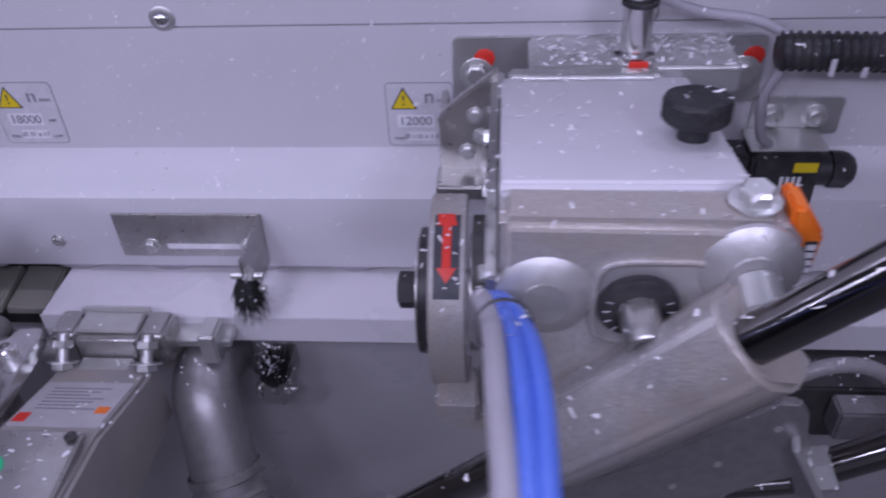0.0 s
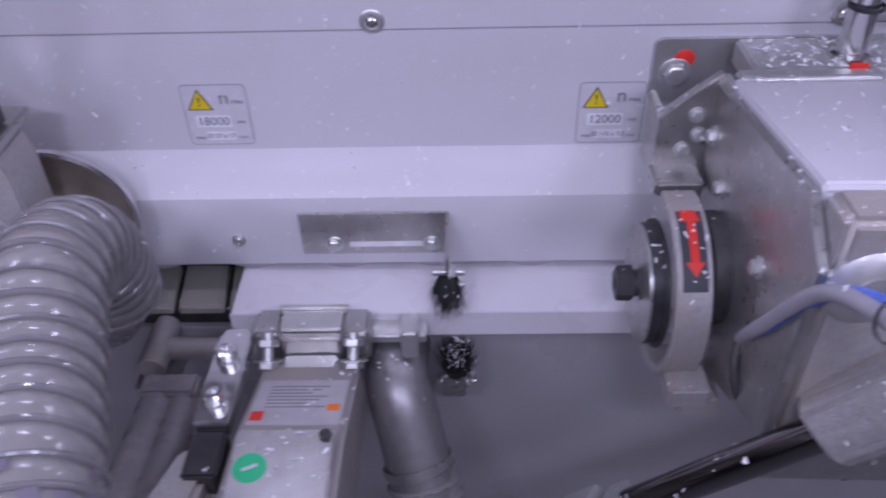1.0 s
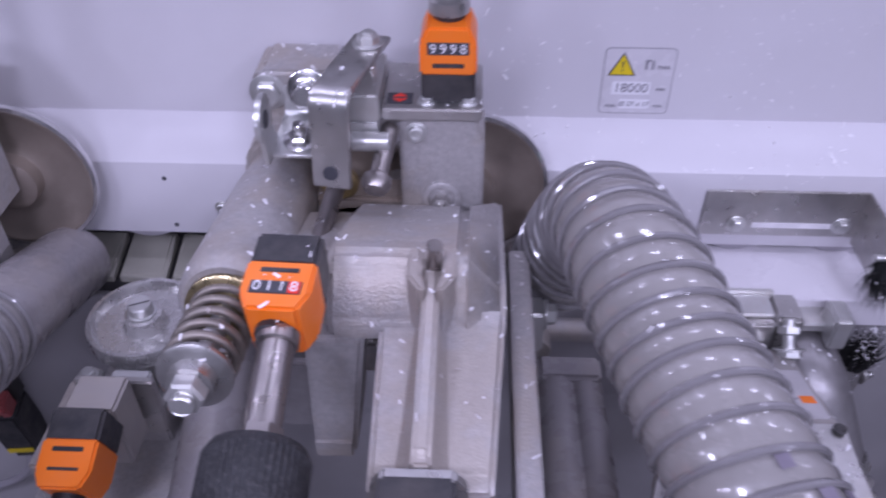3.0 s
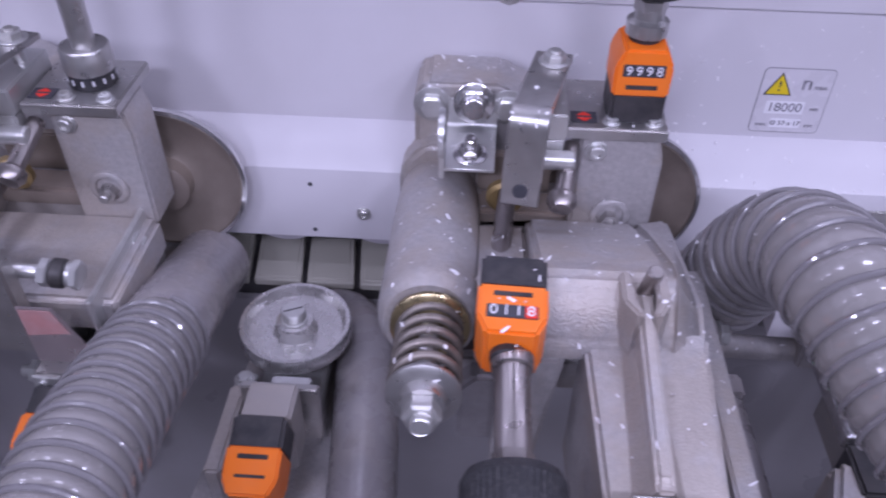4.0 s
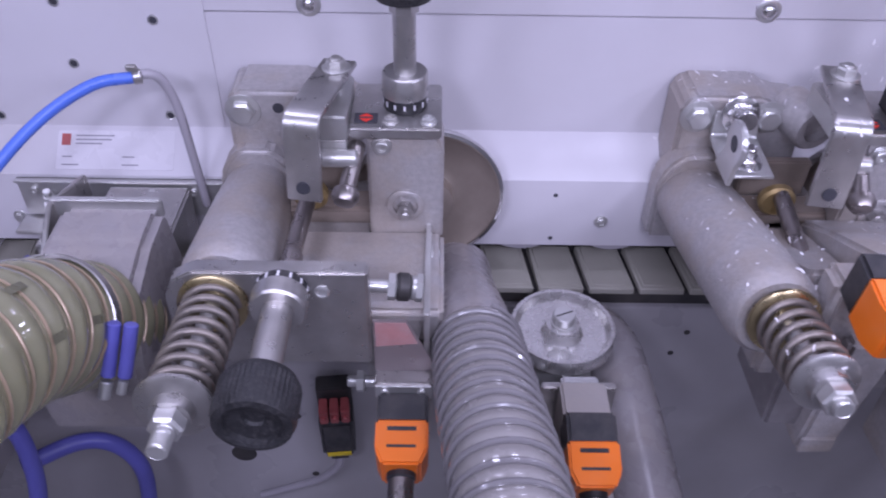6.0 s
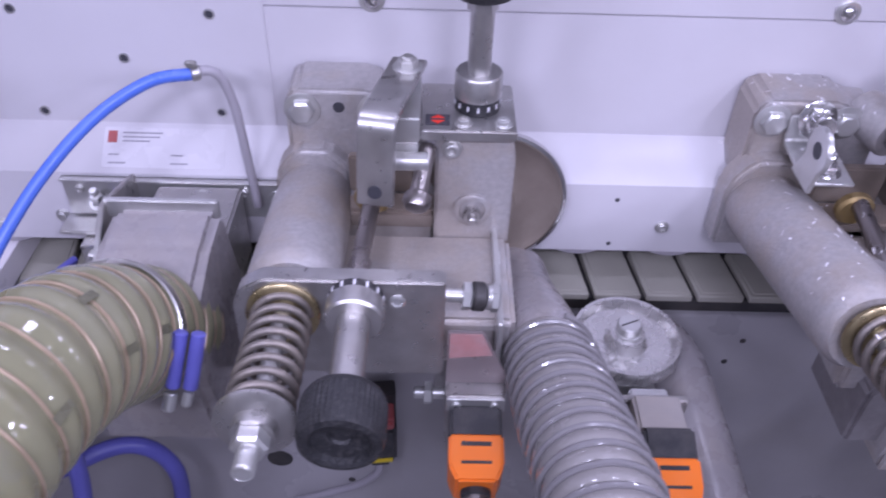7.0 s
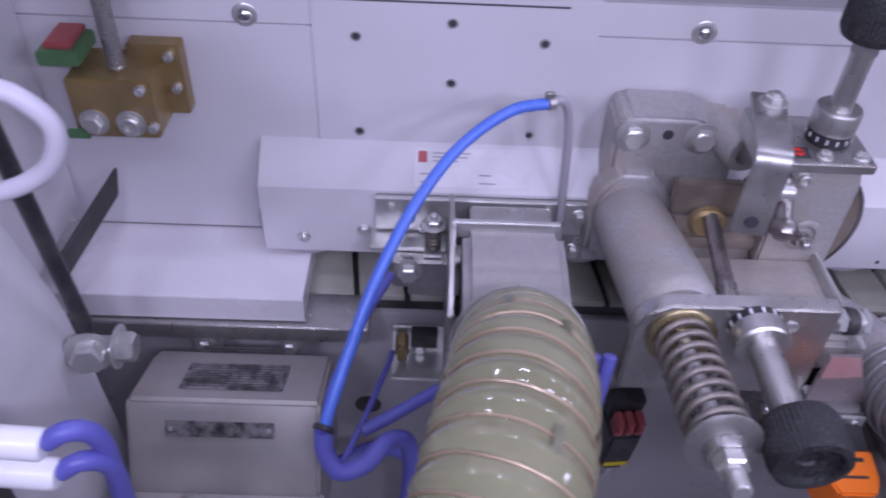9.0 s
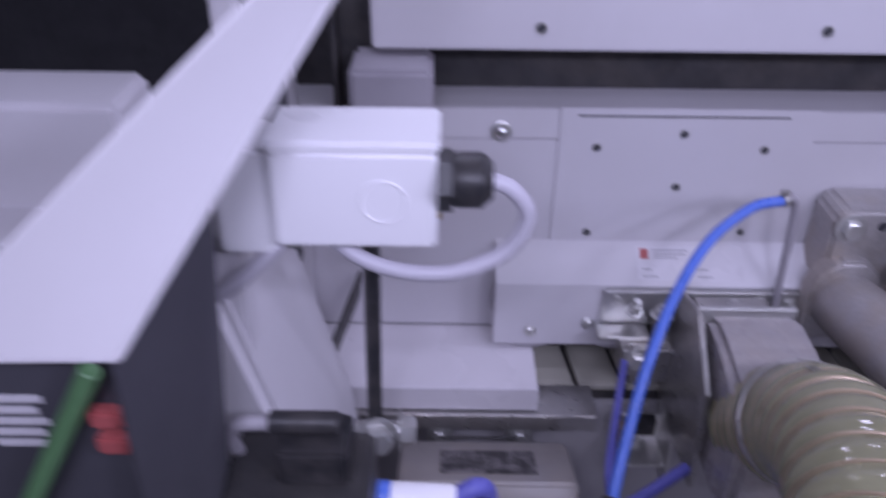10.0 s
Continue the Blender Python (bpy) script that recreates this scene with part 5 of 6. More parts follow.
part("lower_rod", cyl(Vector((0.36, -0.190, -0.125)), Vector((0.452, -0.205, -0.085)), 0.008, 0.001, 28), "darkchrome", SW)
part("loop_hose", tube([(0.43, -0.17, -0.030), (0.47, -0.165, -0.012), (0.505, -0.160, -0.020), (0.53, -0.155, -0.05), (0.54, -0.15, -0.10)], 0.0055), "duct", SW, "dark looped hose")
for hx, hz in ((0.430, -0.028), (0.398, -0.066), (0.371, -0.092)):
    part("plate_hole", lathe((hx, -0.2061, hz), (0, -1, 0), [(0.0030, 0), (0.0028, 0.0006), (0.0014, 0.0006), (0.0012, 0.0002), (0.0002, 0.0002)], 18), "zinc", SW)
# filler block added to make the gap below the board dark
part("channel", merge(bx(0.405, 0.68, -0.128, -0.0555, -0.130, -0.074, 0.002)), "dark", SW, "dark filler block added in the gap below the board")
part("filler_plate", merge(bx(0.500, 0.60, -0.150, -0.1285, -0.108, -0.078, 0.002)), "pipe", SW, "grey plate on the dark filler block")
# blade guard with motor hub
part("saw_blade", lathe((0.2075, -0.128, 0.020), (-1, 0, 0), [(0.020, 0), (0.0475, 0.0005), (0.048, 0.0017), (0.0475, 0.003), (0.020, 0.0034)], 72), "dark", SW, "dark circular saw blade")
part("hub", lathe((0.2065, -0.128, 0.020), (-1, 0, 0), [(0.042, 0), (0.0445, 0.001), (0.0445, 0.010), (0.043, 0.011), (0.020, 0.011)], 56), "black", SW, "black saw hub ring")
part("hub_face", lathe((0.1955, -0.128, 0.020), (-1, 0, 0), [(0.0445, 0), (0.044, 0.0015), (0.018, 0.002), (0.001, 0.002)], 56), "steel", SW, "grey steel hub face")
part("hub_nut", merge(lathe((0.1940, -0.128, 0.020), (-1, 0, 0), [(0.010, 0), (0.010, 0.004), (0.009, 0.0045)], 28), lathe((0.1905, -0.128, 0.020), (-1, 0, 0), [(0.004, 0), (0.0128, 0), (0.0135, 0.001), (0.0135, 0.011), (0.0115, 0.0125), (0.006, 0.0125), (0.0055, 0.009), (0.0003, 0.009)], 6)), "black", SW, "black hexagon nut with a socket")
arc = []
for k in range(25):
    a = radians(75 + 190 * k / 24)
    arc.append(Vector((0.2165, -0.128 + 0.066 * math.cos(a), 0.024 + 0.066 * math.sin(a))))
part("blade_guard", ribbon(arc, (1, 0, 0), 0.024, 0.006), "cast", SW, "curved cast blade guard")
part("guard_side", lathe((0.2285, -0.128, 0.020), (1, 0, 0), [(0.036, 0), (0.042, 0.001), (0.042, 0.005), (0.040, 0.008), (0.016, 0.009), (0.015, 0.030)], 56), "zinc", SW, "bright steel flange on the motor shaft")
st = arc[3:10]
part("arrow_field", ribbon([p + Vector((0, (p.y + 0.128) * 0.055, (p.z - 0.024) * 0.055)) for p in st], (1, 0, 0), 0.0165, 0.0008), "ink", SW, "black sticker")
part("arrow", ribbon([p + Vector((0, (p.y + 0.128) * 0.068, (p.z - 0.024) * 0.068)) for p in st[1:5]], (1, 0, 0), 0.0055, 0.0008), "red", SW, "red direction arrow")
for q0, q1 in ((4, 5), (1, 0)):
    base, tipp = [p + Vector((0, (p.y + 0.128) * 0.072, (p.z - 0.024) * 0.072)) for p in (st[q0], st[q1])]
    bm = bmesh.new()
    vs = [bm.verts.new(base + Vector((-0.0062, 0, 0))), bm.verts.new(base + Vector((0.0062, 0, 0))), bm.verts.new(tipp if q0 == 4 else base.lerp(tipp, 1.0) + Vector((-0.0062, 0, 0)))]
    if q0 != 4:
        vs = [vs[0], vs[1], bm.verts.new(tipp + Vector((0.004, 0, 0))), vs[2]]
    bm.faces.new(vs)
    part("arrow_head", bm, "red", SW)
part("guard_foot", merge(bx(0.208, 0.236, -0.205, -0.17, -0.030, -0.012, 0.002), bx(0.218, 0.246, -0.20, -0.16, -0.045, -0.026, 0.002)), "cast", SW)
part("guard_link", merge(prism([(0.212, 0.080), (0.206, 0.126), (0.222, 0.141), (0.246, 0.160), (0.249, 0.154), (0.249, 0.062), (0.232, 0.066), (0.226, 0.080)], "y", -0.072, -0.064, 0.0012),
                         bx(0.205, 0.240, -0.096, -0.066, 0.074, 0.086, 0.002), bx(0.207, 0.212, -0.070, -0.030, 0.070, 0.126, 0.001)), "steel", SW, "stepped metal link between panel and guard")
for bxx, bz in ((0.232, 0.128), (0.236, 0.112), (0.226, 0.100)):
    part("link_bolt", hexbolt((bxx, -0.072, bz), (0, -1, 0.2), 0.0042, 0.004), "zinc", SW)
for yy, zz in ((-0.085, 0.118), (-0.120, 0.098), (-0.205, 0.10)):
    part("side_screw", hexbolt((0.243, yy, zz), (-1, 0, 0), 0.0052, 0.004), "zinc", SW)
part("motor_flange", lathe((0.232, -0.14, 0.045), (1, 0, 0), [(0.040, 0), (0.040, 0.016), (0.032, 0.018)], 40), "dark", SW)

AT = thing("air_tubes", (0.27, -0.30, 0.02), "bundle of blue and grey air tubes tied together", "tube")
for k, (mat, off) in enumerate((("greytube", -0.0042), ("blue", 0.0040), ("blue", 0.0105))):
    part("tube", tube([(0.246 + off * 0.2, -0.205, 0.040), (0.240 + off * 0.3, -0.235, 0.080), (0.243 + off * 0.5, -0.280, 0.148), (0.251 + off * 0.9, -0.325, 0.172), (0.254 + off, -0.375, 0.190), (0.2565 + off * 0.75, -0.435, 0.198), (0.259 + off * 0.65, -0.52, 0.17), (0.26 + off * 0.65, -0.58, 0.05)], 0.0044 if mat == "greytube" else 0.0037, 20), mat, AT)
for k, (mat, q) in enumerate((("dark", 0.0), ("black", 0.010), ("bluedark", 0.019), ("dark", 0.026))):
    part("wire", tube([(0.252 + q * 0.4, -0.19, 0.046), (0.240 + q * 0.4, -0.215, 0.030 - q * 0.5), (0.246 + q * 0.5, -0.225, 0.004), (0.268 + q * 0.4, -0.215, -0.012 + q * 0.3), (0.286, -0.222, 0.000 + q * 0.4), (0.300, -0.235, 0.012 + q * 0.2)], 0.0030, 14), mat, AT, "dark wire in a loose loop")
part("plug", merge(cyl((0.278, -0.236, 0.004), (0.304, -0.246, 0.016), 0.0075), cyl((0.304, -0.246, 0.016), (0.318, -0.250, 0.022), 0.0055)), "black", AT, "black plug")
part("cable_tie", lathe((0.2515, -0.322, 0.171), (0.15, -1, 0.35), [(0.0115, 0), (0.0122, 0.0004), (0.0122, 0.002), (0.0115, 0.0024)], 24, False), "black", AT, "black cable tie")

PS = thing("proximity_switch", (0.47, -0.03, 0.03), "black proximity switch on a zinc angle with yellow label", "sensor")
part("angle", plate_round(0.066, 0.030, 0.003, 0.003, facing(0.470, -0.0005, 0.089)), "zinc", PS, "zinc angle with two slots")
for bxx in (0.452, 0.484):
    part("bolt", hexbolt((bxx, -0.0035, 0.089), (0, -1, 0), 0.0068, 0.005, True, True), "zinc", PS)
part("body", bx(0.434, 0.484, -0.040, -0.004, 0.026, 0.076, 0.003), "black", PS)
part("top_plate", bx(0.432, 0.488, -0.036, -0.0036, 0.0765, 0.079, 0.0008), "zinc", PS, "zinc top plate strewn with chips")
part("lever_head", merge(bx(0.416, 0.4335, -0.036, -0.010, 0.050, 0.074, 0.003), cyl((0.416, -0.035, 0.066), (0.404, -0.045, 0.070), 0.004)), "black", PS, "black switch head")
part("red_cap", bx(0.4180, 0.4250, -0.0385, -0.0360, 0.056, 0.063, 0.001), "red", PS, "red cap")
part("label", bx(0.464, 0.481, -0.0408, -0.0398, 0.062, 0.070, 0.0002), "yellow", PS, "yellow label strip")
for i in range(4):
    part("print_line", bx(0.456 + 0.0042 * i, 0.4585 + 0.0042 * i, -0.0405, -0.0398, 0.032, 0.058, 0), "labelwhite", PS)
part("gland", merge(cyl((0.484, -0.022, 0.054), (0.496, -0.022, 0.054), 0.0125), lathe((0.496, -0.022, 0.054), (1, 0, -0.05), [(0.0145, 0), (0.0145, 0.012), (0.010, 0.018)], 8)), "black", PS)
part("cable", tube([(0.446, -0.03, 0.080), (0.436, -0.035, 0.092), (0.431, -0.04, 0.125), (0.442, -0.04, 0.160), (0.42, -0.035, 0.176), (0.38, -0.03, 0.182), (0.345, -0.03, 0.195)], 0.0036), "greytube", PS)
CG = thing("ribbed_conduit", (0.52, -0.04, 0.14), "black ribbed cable conduit", "conduit")
part("conduit", ribbed(hose_path([(0.432, -0.045, 0.160), (0.50, -0.045, 0.158), (0.60, -0.045, 0.155), (0.75, -0.045, 0.15)]), 0.0135, 0.002, 0.006), "black", CG)
for k in range(5):
    part("print_bar", bx(0.462 + 0.021 * k, 0.4655 + 0.021 * k, -0.0592, -0.0582, 0.148 - 0.001 * k, 0.160 - 0.001 * k - 0.005 * (k % 2), 0.0002), "label", CG, "worn white marking")

# ---------- hood with clear hose ----------
HD = thing("suction_hood", (-0.838, -0.12, -0.07), "grey plastic suction hood with yellowed clear spiral hose", "hood")
hood = prism([(-0.104, -0.060), (-0.104, 0.050), (-0.112, 0.060), (-0.150, 0.058), (-0.205, 0.045), (-0.225, 0.010), (-0.225, -0.060)], "x", -0.880, -0.804, 0.008, 4)
for v in hood.verts:
    if v.co.x > -0.84:
        v.co.x += 0.012 * max(0.0, min(1.0, (0.05 - v.co.z) / 0.1))
part("hood", hood, "duct", HD, "rounded grey plastic hood")
part("side_sheet", prism([(-0.050, -0.075), (-0.050, 0.045), (-0.106, 0.061), (-0.114, 0.061), (-0.165, 0.02), (-0.175, -0.075)], "x", -0.8895, -0.8855, 0.0008), "steel", HD, "bent sheet beside the hood")
part("top_lip", bx(-0.888, -0.806, -0.1085, -0.1035, 0.048, 0.0635, 0.001), "zinc", HD, "bright sheet lip")
part("inlet", bx(-0.872, -0.805, -0.108, -0.045, -0.035, 0.030, 0.002), "steel", HD)
YP = [(-0.840, -0.170, -0.005), (-0.843, -0.215, 0.040), (-0.848, -0.260, 0.078), (-0.857, -0.315, 0.100), (-0.872, -0.380, 0.100), (-0.90, -0.46, 0.075), (-0.93, -0.54, 0.02)]
yp = hose_path(YP)
part("hose", ribbed(yp, 0.0422, -0.0026, 0.018, 1.0), "clear", HD, "yellowed clear hose")
part("wire", helix_on(yp, 0.0428, 0.0010, 0.018), "copper", HD, "copper-coloured spiral wire")
for ang, s0 in ((-1.0, 0.10), (-1.0, 0.136), (-0.95, 0.19), (-0.2, 0.14), (-0.2, 0.212), (0.6, 0.12)):
    part("print_bar", bars_on(yp, 0.0447, ang, [(s0, 0.010)], 0.06), "oliveink", HD, "worn dark print on the hose")
part("clamp", lathe((-0.8445, -0.226, 0.052), (-0.09, -0.74, 0.66), [(0.0448, 0), (0.0460, 0.0006), (0.0460, 0.0075), (0.0448, 0.008)], 48, False), "steel", HD, "thin steel hose clamp")
part("clamp_screw", merge(cyl((-0.8065, -0.254, 0.032), (-0.809, -0.260, 0.022), 0.004), cyl((-0.796, -0.253, 0.032), (-0.7985, -0.258, 0.024), 0.0032)), "zinc", HD, "zinc clamp screw")
part("tube_stub", merge(cyl((-0.799, -0.236, 0.066), (-0.806, -0.252, 0.034), 0.0045), cyl((-0.7885, -0.236, 0.065), (-0.7955, -0.252, 0.033), 0.0045)), "bluedark", HD, "violet-blue tube stubs")

RL = thing("zinc_rail", (-0.86, -0.05, -0.03), "dusty zinc mounting rail with bolts and small spring", "bracket")
part("rail", merge(bx(-0.951, -0.765, -0.0405, -0.0375, -0.004, 0.033, 0.0008), bx(-0.951, -0.765, -0.0445, -0.0375, 0.0305, 0.033, 0.0006), bx(-0.955, -0.890, -0.062, -0.0375, -0.010, -0.006, 0.001)), "zinc", RL, "dusty zinc angle rail")
part("carrier", merge(bx(-0.935, -0.872, -0.075, -0.050, -0.040, -0.0105, 0.001), bx(-0.922, -0.86, -0.072, -0.050, -0.052, -0.040, 0.001)), "steel", RL)
part("bolt", hexbolt((-0.9215, -0.075, -0.020), (0, -1, 0), 0.0088, 0.007), "zinc", RL)
for bxx, bz in ((-0.938, 0.022), (-0.805, 0.021), (-0.910, -0.001)):
    part("screw", hexbolt((bxx, -0.0405, bz), (0, -1, 0), 0.0036, 0.003, False, True), "zinc", RL)
for bxx, bz in ((-0.922, 0.012), (-0.835, 0.013)):
    part("bolt", merge(hexbolt((bxx, -0.046, bz), (0, -0.5, 1), 0.0060, 0.005), hexbolt((bxx, -0.049, bz + 0.008), (0, -0.5, 1), 0.0055, 0.004, False), cyl((bxx, -0.042, bz - 0.006), (bxx, -0.0525, bz + 0.017), 0.0034)), "zinc", RL)
sp = [Vector((-0.9015 + 0.0058 * math.cos(2 * math.pi * i / 20), -0.062 + 0.0058 * math.sin(2 * math.pi * i / 20), -0.006 + 0.026 * i / 140)) for i in range(141)]
part("spring", sweep(sp, 0.0011, 6), "spring", RL, "small steel spring")
part("spring_bolt", merge(cyl((-0.9015, -0.062, -0.008), (-0.9015, -0.062, 0.032), 0.0032), hexbolt((-0.9015, -0.062, 0.020), (0, 0, 1), 0.0075, 0.006), bx(-0.909, -0.894, -0.070, -0.041, -0.0095, -0.0060, 0.0005)), "zinc", RL)
part("end_plate", plate_round(0.020, 0.062, 0.003, 0.004, facing(-0.778, -0.0358, -0.003)), "steel", RL)
for bz in (0.016, -0.022):
    part("bolt", hexbolt((-0.778, -0.0398, bz), (0, -1, 0), 0.0058, 0.005), "zinc", RL)
part("side_screw", hexbolt((-0.9615, -0.0355, -0.010), (0, -1, 0), 0.0045, 0.003), "zinc", RL)

NL = thing("name_label", (-0.885, -0.02, 0.05), "white maker's label with a small red emblem", "label")
sm = pose(-0.8705, -0.0185, 0.0475, 90 - 51.6, 0, 0)
part("paper", plate_round(0.098, 0.034, 0.001, 0.0004, sm), "label", NL)
part("emblem", plate_round(0.0075, 0.010, 0.0005, 0.0007, sm @ pose(-0.042, 0.009, 0)), "redp", NL, "small red emblem")
for i, (a, b, v) in enumerate(((-0.034, -0.002, 0.0125), (-0.034, -0.004, 0.009), (-0.034, -0.012, 0.0055), (-0.044, -0.036, -0.006), (0.006, 0.016, -0.006), (-0.044, -0.030, -0.013), (0.006, 0.020, -0.013))):
    part("print_line", turn(bx(a, b, -0.0005, 0.0005, 0.0004, 0.0007, 0), sm @ pose(0, v, 0)), "inkgrey", NL)

# air tube looping over the hood
TB = thing("air_tube", (-0.92, -0.12, -0.03), "bright blue air tube joined to a bent grey tube", "tube")
part("blue_tube", tube([(-0.821, -0.060, 0.139), (-0.850, -0.070, 0.137), (-0.886, -0.092, 0.119), (-0.917, -0.128, 0.092), (-0.941, -0.168, 0.059), (-0.957, -0.202, 0.025), (-0.968, -0.229, 0.0), (-0.973, -0.243, -0.014)], 0.0044), "blue", TB)
part("grey_tube", tube([(-0.823, -0.0595, 0.139), (-0.812, -0.055, 0.139), (-0.805, -0.050, 0.130), (-0.800, -0.046, 0.105), (-0.797, -0.045, 0.060), (-0.794, -0.045, 0.010)], 0.0036), "greytube", TB, "bent grey tube")
part("clip", merge(cyl((-0.8225, -0.0605, 0.139), (-0.8165, -0.058, 0.139), 0.0056), bx(-0.825, -0.817, -0.0635, -0.0595, 0.1445, 0.1495, 0.001)), "steel", TB, "dull steel ear clip")
part("tail_tube", tube([(-0.973, -0.243, -0.014), (-0.972, -0.250, -0.03), (-0.962, -0.255, -0.045), (-0.945, -0.245, -0.05), (-0.930, -0.225, -0.05), (-0.915, -0.215, -0.07), (-0.915, -0.22, -0.13), (-0.93, -0.23, -0.2)], 0.0068), "bluedark", TB)
part("tail_tube", tube([(-0.972, -0.247, -0.02), (-0.971, -0.215, -0.008), (-0.955, -0.155, -0.003), (-0.942, -0.11, -0.010), (-0.935, -0.086, -0.014)], 0.0034), "bluedark", TB)
part("tail_tube", tube([(-0.952, -0.20, -0.075), (-0.925, -0.185, -0.07), (-0.890, -0.165, -0.062)], 0.0052), "bluedark", TB)
part("tail_tube", tube([(-0.934, -0.092, -0.106), (-0.938, -0.115, -0.100), (-0.951, -0.174, -0.088), (-0.963, -0.206, -0.094), (-0.972, -0.235, -0.085)], 0.0026), "bluedark", TB, "thin violet-blue tube")
part("cable_tie", lathe((-0.9725, -0.241, -0.012), (-0.3, -0.9, -0.4), [(0.0068, 0), (0.0076, 0.0004), (0.0076, 0.0035), (0.0068, 0.004)], 18, False), "black", TB)

AH = thing("air_hose", (-0.92, -0.10, -0.36), "dark violet-blue air hose curling over the base panel", "tube")
part("hose", tube([(-1.00, -0.13, -0.245), (-0.955, -0.10, -0.247), (-0.925, -0.092, -0.262), (-0.908, -0.092, -0.30), (-0.912, -0.095, -0.36), (-0.93, -0.10, -0.46)], 0.0085), "bluedark", AH)

# valve block on a zinc bracket beside the hood
VB = thing("valve_block", (-0.92, -0.08, -0.13), "zinc bracket with small air fittings", "bracket")
part("bracket", merge(bx(-0.935, -0.885, -0.110, -0.0551, -0.125, -0.121, 0.001), bx(-0.935, -0.885, -0.075, -0.071, -0.124, -0.090, 0.001), bx(-0.888, -0.884, -0.115, -0.060, -0.145, -0.075, 0.001)), "zinc", VB)
part("fitting", merge(cyl((-0.926, -0.078, -0.10), (-0.926, -0.098, -0.10), 0.006), cyl((-0.926, -0.094, -0.112), (-0.926, -0.094, -0.088), 0.004)), "brass", VB)
part("block", bx(-0.918, -0.894, -0.085, -0.075, -0.108, -0.088, 0.001), "black", VB)
part("bolt", hexbolt((-0.910, -0.075, -0.116), (0, -1, 0), 0.006, 0.005), "zinc", VB)

# ---------- glue motor at the end ----------
GM = thing("gear_motor", (-1.06, -0.16, -0.22), "dusty grey gear motor with two worn type plates", "motor")
gb = prism([(-0.110, -0.20), (-0.110, -0.092), (-0.122, -0.082), (-0.186, -0.060), (-0.192, -0.063), (-0.225, -0.125), (-0.228, -0.20)], "x", -1.135, -0.985, 0.003, 2)
part("body", gb, "motor", GM, "dusty grey painted motor body")
tl = math.degrees(math.atan2(0.022, 0.064))
gm = pose(-1.058, -0.154, -0.0705, -tl, 0, 0)
part("type_plate", plate_round(0.082, 0.038, 0.001, 0.0008, gm), "wornplate", GM, "dark scratched type plate")
for i in range(9):
    part("print_line", turn(bx(-0.037, 0.036 - 0.004 * (i % 3), -0.0004, 0.0004, 0.0008, 0.001, 0), gm @ pose(0, 0.015 - 0.0038 * i, 0)), "dark", GM)
gm2 = pose(-1.062, -0.2002, -0.0775, 62, 0, 0)
part("type_plate", plate_round(0.084, 0.013, 0.001, 0.0008, gm2), "wornplate", GM, "narrow dark plate with screws")
for sx in (-0.038, 0.038):
    part("screw", turn(lathe((0, 0, 0), (0, 0, 1), [(0.0022, 0), (0.002, 0.0014), (0.0002, 0.0016)], 14), gm2 @ pose(sx, 0, 0)), "zinc", GM)
part("flange", merge(bx(-1.145, -0.978, -0.262, -0.222, -0.2, -0.128, 0.004), lathe((-1.06, -0.262, -0.18), (0, -1, 0), [(0.062, 0), (0.064, 0.003), (0.064, 0.02), (0.058, 0.024)], 48)), "motor", GM)
part("bolt", hexbolt((-1.085, -0.240, -0.128), (0, -0.2, 1), 0.009, 0.005, True, True), "steel", GM)
part("pin", lathe((-1.055, -0.240, -0.128), (0, -0.2, 1), [(0.006, 0), (0.005, 0.006), (0.001, 0.008)], 20), "cast", GM)
BR = thing("support_bar", (-1.2, -0.10, -0.09), "dull steel support bar below the board", "bar")
part("bar", bx(-1.222, -0.955, -0.0985, -0.0551, -0.0885, -0.0705, 0.001), "steel", BR)
for sx in (-1.10, -1.025):
    part("bolt", merge(hexbolt((sx, -0.093, -0.098), (0, -1, 0), 0.007, 0.007), bx(sx - 0.012, sx + 0.012, -0.0925, -0.0551, -0.112, -0.0887, 0.001)), "zinc", BR)
part("wire", tube([(-1.10, -0.1015, -0.096), (-1.06, -0.103, -0.094), (-1.025, -0.1015, -0.096)], 0.0014), "dark", BR)

# brass valve on the panel
BV = thing("brass_valve", (-1.15, -0.03, 0.08), "dusty brass block with screws and a threaded spindle", "valve")
part("block", merge(bx(-1.178, -1.115, -0.050, -0.0005, 0.088, 0.138, 0.0015), bx(-1.14, -1.100, -0.016, -0.0005, 0.090, 0.150, 0.001)), "brass", BV)
for sx in (-1.163, -1.135):
    part("bolt", hexbolt((sx, -0.050, 0.102), (0, -1, 0), 0.008, 0.006, True, sx > -1.15), "zinc", BV)
for sx, sz in ((-1.108, 0.142), (-1.106, 0.115), (-1.118, 0.100), (-1.122, 0.132)):
    part("screw", hexbolt((sx, -0.016 if sx > -1.115 else -0.05, sz), (0, -1, 0), 0.0038, 0.006, False, True), "zinc", BV)
part("spindle", merge(cyl((-1.143, -0.032, 0.138), (-1.143, -0.032, 0.24), 0.0055), helix_on([Vector((-1.143, -0.032, 0.14)), Vector((-1.143, -0.032, 0.235))], 0.0056, 0.0011, 0.0026, 5, 0, 14)), "steel", BV, "threaded steel spindle")
part("terminal", bx(-1.195, -1.165, -0.045, -0.005, 0.145, 0.156, 0.001), "greenp", BV, "green plastic piece")
part("terminal", bx(-1.190, -1.170, -0.040, -0.006, 0.1562, 0.161, 0.001), "redp", BV, "red plastic piece")
part("cap", bx(-1.172, -1.108, -0.062, -0.004, 0.208, 0.246, 0.004), "greytube", BV, "grey plastic cap")
part("terminal", bx(-1.185, -1.168, -0.054, -0.050, 0.088, 0.096, 0.001), "greenp", BV)

